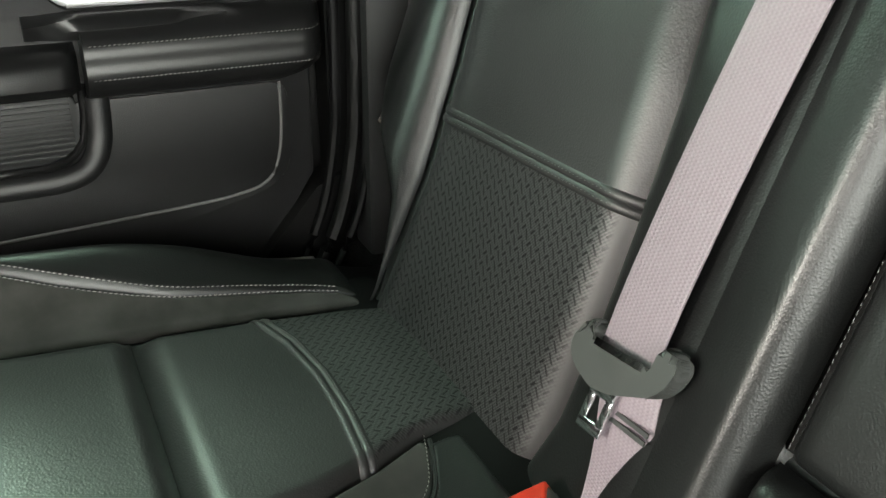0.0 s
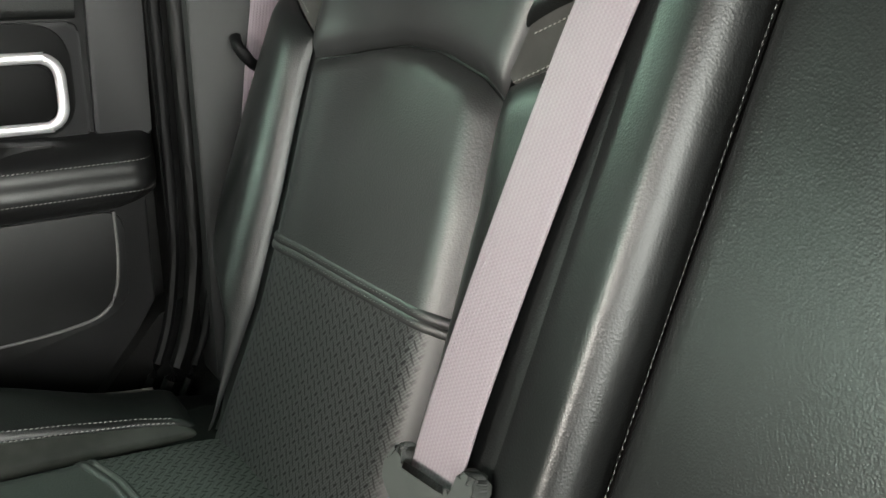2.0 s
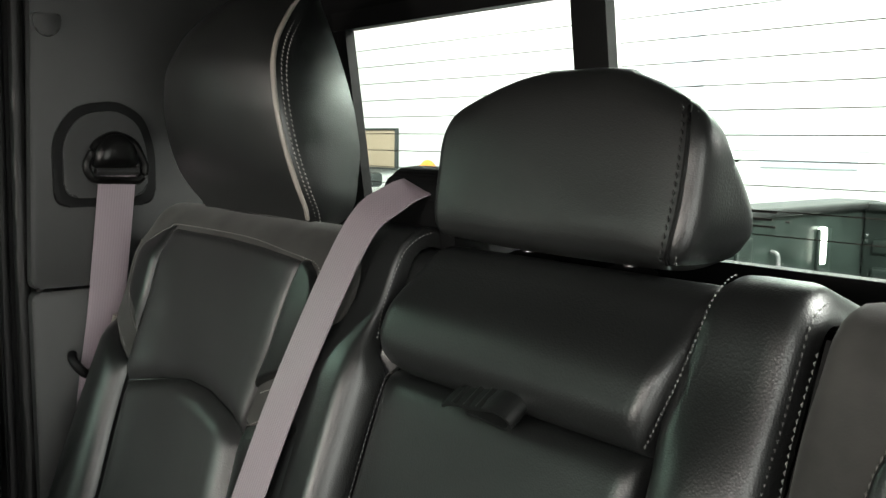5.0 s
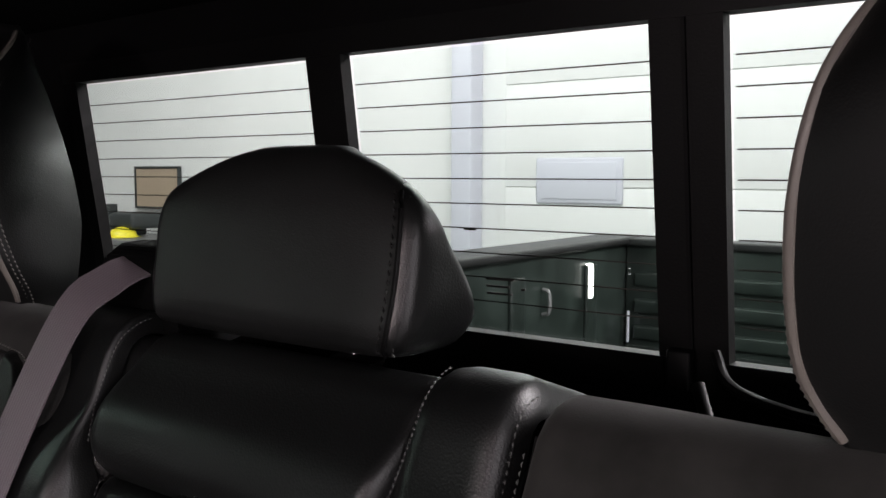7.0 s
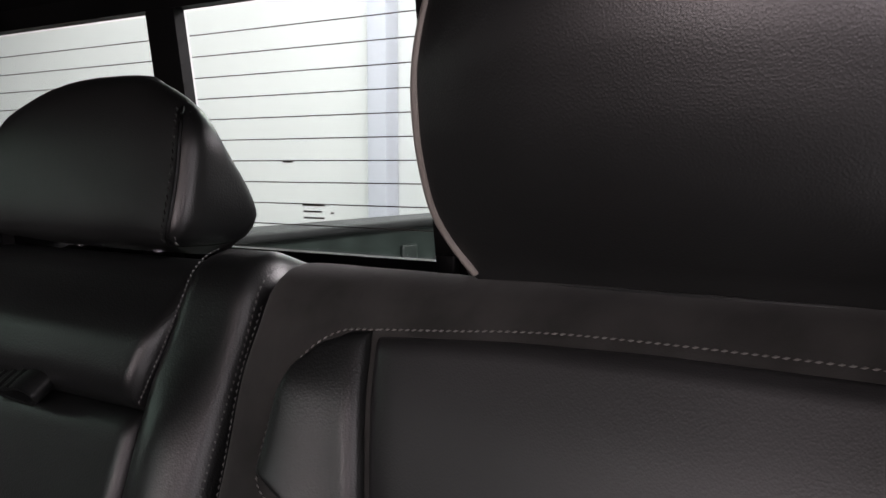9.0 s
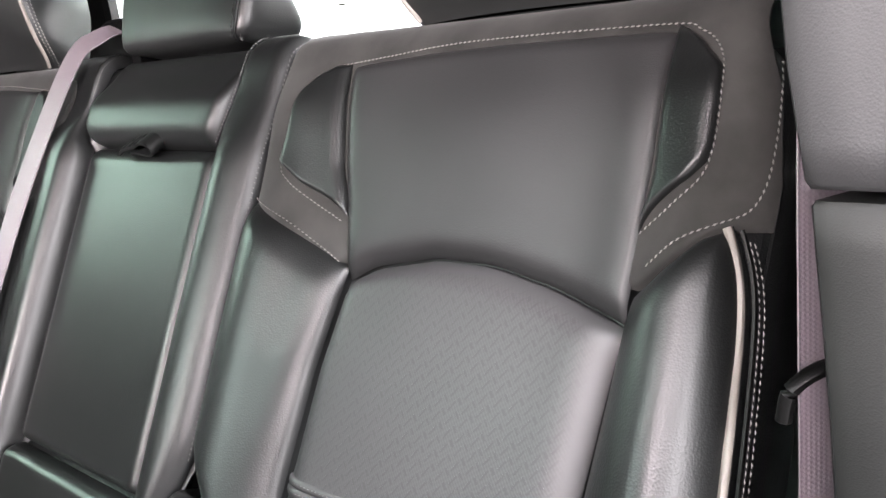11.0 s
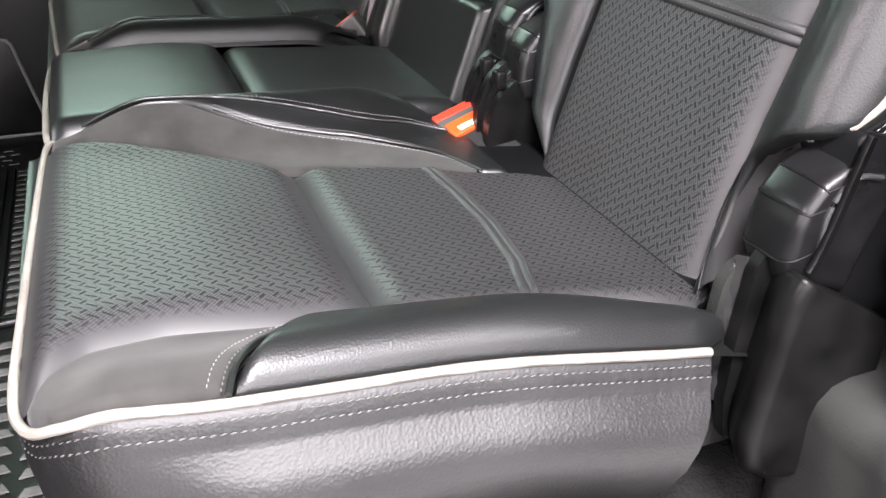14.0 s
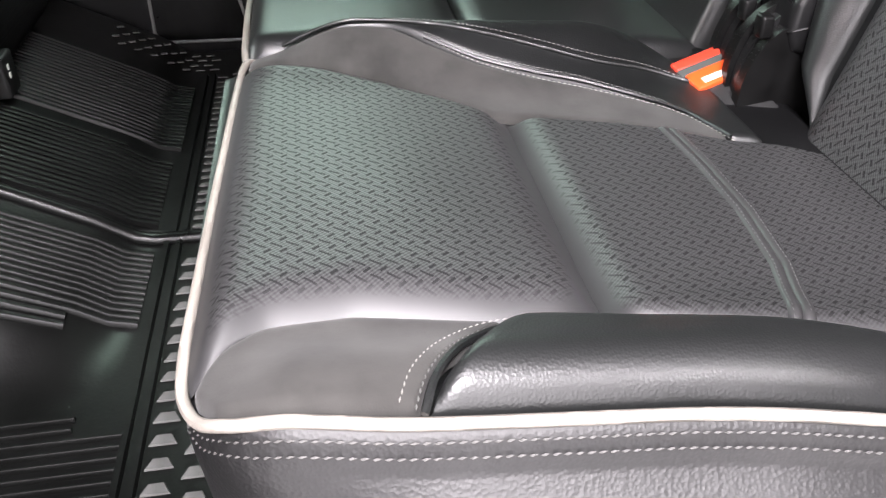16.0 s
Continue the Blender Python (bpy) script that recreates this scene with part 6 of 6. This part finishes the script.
b = thing("near_seat_belt", "grey seat belt beside the near pillar trim", "seat belt", group="seat belts")
part("webbing", belt_strip([(0.699, 0.152, 1.035), (0.706, 0.145, 0.98), (0.7175, 0.120, 0.90), (0.7245, 0.112, 0.80), (0.729, 0.110, 0.70), (0.731, 0.108, 0.55), (0.728, 0.106, 0.43)], (0.90, -0.43, 0)), webbing, b)
part("guide_hook", tube([(0.745, 0.085, 0.802), (0.732, 0.070, 0.798), (0.722, 0.062, 0.788), (0.718, 0.064, 0.772)], 0.0042, 8, 20), gloss_black, b)
part("anchor_bracket", prism(rounded([(0.0648, 0.5495), (0.098, 0.546), (0.098, 0.500), (0.0675, 0.5015), (0.0675, 0.5075), (0.082, 0.510), (0.0815, 0.5226), (0.070, 0.530), (0.0650, 0.5335)], 0.002), 0, 0.705, 0.713, 0.0015), plastic_grey, b)
part("guide_ring", tube([(0.699, y, z) for y, z in ringy], 0.0055, 8, 60, True), gloss_black, b)


def buckle(label, at, normal, across, shell=buckle_black):
    """A buckle: black body, red rim, red press button with a white mark."""
    t = thing("seat_belt_buckle", label, "buckle", group="seat belt buckles")
    n = Vector(normal).normalized()
    a = Vector(across)
    a = (a - n * a.dot(n)).normalized()
    m = Matrix((a, n.cross(a), n)).transposed().to_4x4()
    m.translation = Vector(at)
    for nm, lo, hi, bev, mt in (("body", (-0.021, -0.050, -0.022), (0.021, 0.026, 0.0), 0.004, shell), ("end_rim", (-0.020, 0.018, -0.018), (0.020, 0.0275, 0.0012), 0.002, red),
                                ("button", (-0.0195, -0.008, -0.006), (0.0195, 0.010, 0.0035), 0.002, orange), ("button_mark", (-0.012, -0.0045, 0.003), (0.010, 0.0005, 0.0042), 0.0005, white_print), ("guide_lip", (-0.0205, 0.010, -0.008), (0.0205, 0.018, 0.0012), 0.001, buckle_grey)):
        bm = boxed([c * 1.25 for c in lo], [c * 1.25 for c in hi], bev)
        bm.transform(m)
        part(nm, bm, mt, t)
    return t


buckle("black seat belt buckle with red button between the cushions", (0.2375, -0.043, 0.467), (0.31, -0.124, 0.911), (-0.227, 0.931, 0.204))
buckle("black seat belt buckle with red button beside the middle seat", (-0.2455, -0.025, 0.444), (-0.72, 0.54, -0.04), (-0.46, -0.65, -0.6), buckle_side)


# ---- floor mat ----
def mat_z(x, y):
    """The mat lies flat near the seat and climbs over the floor's raised middle towards the front."""
    rise = min(0.16, 0.5 * max(0.0, -0.632 - y)) * (1 - ease(x, 0.10, 0.25))
    return 0.168 + rise * ease(-y, 0.62, 0.70)


fm = thing("floor_mat", "black ribbed rubber floor mat with a tread border", "floor mat")
bm = bmesh.new()
xs, ys = np.linspace(-0.76, 0.70, 74), np.linspace(-1.15, -0.36, 61)
grid = [[bm.verts.new((x, y, mat_z(x, y))) for x in xs] for y in ys]
for j in range(60):
    for i in range(73):
        bm.faces.new((grid[j][i], grid[j][i + 1], grid[j + 1][i + 1], grid[j + 1][i]))
part("sheet", bm, rubber, fm)


def rib_row(x, y0, y1, r):
    return sweep([(x, y, mat_z(x, y) + 0.001) for y in np.linspace(y0, y1, 14)], [(-r, -0.002), (r, -0.002), (r * 0.82, 0.0042), (r * 0.6, 0.005), (-r * 0.6, 0.005), (-r * 0.82, 0.0042)], normal=(0, 0, 1))


for k in range(15):
    part("rib", rib_row(-0.020 + 0.0118 * k, -1.05, -0.632 - (0.07 if k > 12 else 0.0), 0.0047), rib_rubber, fm)
for k in range(16):
    part("rib", rib_row(-0.095 - 0.0125 * k, -1.05, -0.636 - (0.06 if k > 14 else 0), 0.0049), rib_rubber, fm)
for k in range(20):
    part("rib", rib_row(-0.325 - 0.0125 * k, -1.02, -0.628, 0.0048), rib_rubber, fm)
for k in range(18):
    part("rib", rib_row(0.268 + 0.0150 * k, -1.05, -0.622 - (0.05 if k < 2 else 0), 0.0026), rib_rubber, fm)
for y in (-0.618, -0.603):
    part("border_ridge", sweep([(x, y, mat_z(x, y) + 0.001) for x in np.linspace(-0.045, 0.66, 40)], [(-0.004, -0.002), (0.004, -0.002), (0.003, 0.007), (-0.003, 0.007)], normal=(0, 0, 1)), rubber, fm)
for y in (-0.612, -0.598):
    part("border_ridge", sweep([(x, y, mat_z(x, y) + 0.001) for x in np.linspace(-0.62, -0.07, 40)], [(-0.004, -0.002), (0.004, -0.002), (0.003, 0.006), (-0.003, 0.006)], normal=(0, 0, 1)), rubber, fm)
part("cross_ridge", sweep([(-0.058 - 0.012 * ease(-y, 0.6, 0.9), y, mat_z(-0.058, y) + 0.003) for y in np.linspace(-1.08, -0.40, 30)], ring(0.011, 10, 0.8), normal=(0, 0, 1)), rubber, fm)


def tread(w0, w1, d, h):
    me = bpy.data.meshes.new("tread")
    v = [(-w0, -d, 0), (w0, -d, 0), (w1, d, 0), (-w1, d, 0)]
    me.from_pydata([(y * 1.0, x, 0.0) for x, y, z in v] + [(y * 0.9, x * 0.92, h) for x, y, z in v], [], [(0, 1, 5, 4), (1, 2, 6, 5), (2, 3, 7, 6), (3, 0, 4, 7), (4, 5, 6, 7)])
    me.materials.append(tread_grey)
    return me


big, small = tread(0.0075, 0.0138, 0.0068, 0.0022), tread(0.0065, 0.0085, 0.0042, 0.002)
for c in range(5):
    for r in range(21):
        x, y = 0.0 + 0.031 * r + 0.0155 * (c % 2), -0.582 + 0.035 * c
        if x < 0.64:
            ob = new("tread", big)
            ob.parent, ob.location = fm, (x, y, mat_z(x, y) + 0.001)
for c in range(6):
    for r in range(24):
        x, y = -0.085 - 0.023 * r - 0.0115 * (c % 2), -0.582 + 0.026 * c
        ob = new("tread", small)
        ob.parent, ob.location = fm, (x, y, mat_z(x, y) + 0.001)

for c in range(4):
    for r in range(7):
        x, y = -0.655 - 0.025 * c, -0.600 - 0.026 * r - 0.013 * (c % 2)
        ob = new("tread", small)
        ob.parent, ob.location = fm, (x, y, mat_z(x, y) + 0.001)

# ---- front seats, of which the lower rear ends come into view ----
for x0, x1, word in ((-0.64, -0.17, "beside the shut door"), (0.17, 0.64, "beside the open door")):
    fs = thing("front_seat", "dark leather front seat seen from behind " + word, "car seat", group="front seats")
    part("back_cover", prism(rounded([(-1.06, 0.34), (-0.865, 0.30), (-0.845, 0.36), (-0.89, 0.96), (-1.00, 0.98)], 0.02), 0, x0, x1, 0.012), leather, fs)
    xm = x1 - 0.17
    part("switch_box", boxed((xm, -0.868, 0.285), (xm + 0.05, -0.838, 0.345), 0.005), plastic_grey, fs)
    for k in range(2):
        part("mark_bar", boxed((xm + 0.031, -0.8385, 0.312 + 0.012 * k), (xm + 0.037, -0.8365, 0.320 + 0.012 * k), 0.0004), white_print, fs)
    for x in (x0 + 0.06, x1 - 0.10):
        part("rail", boxed((x - 0.02, -1.05, 0.172), (x + 0.02, -0.84, 0.20), 0.004), steel, fs)
        part("foot", boxed((x - 0.02, -0.95, 0.198), (x + 0.02, -0.90, 0.335), 0.004), plastic, fs)
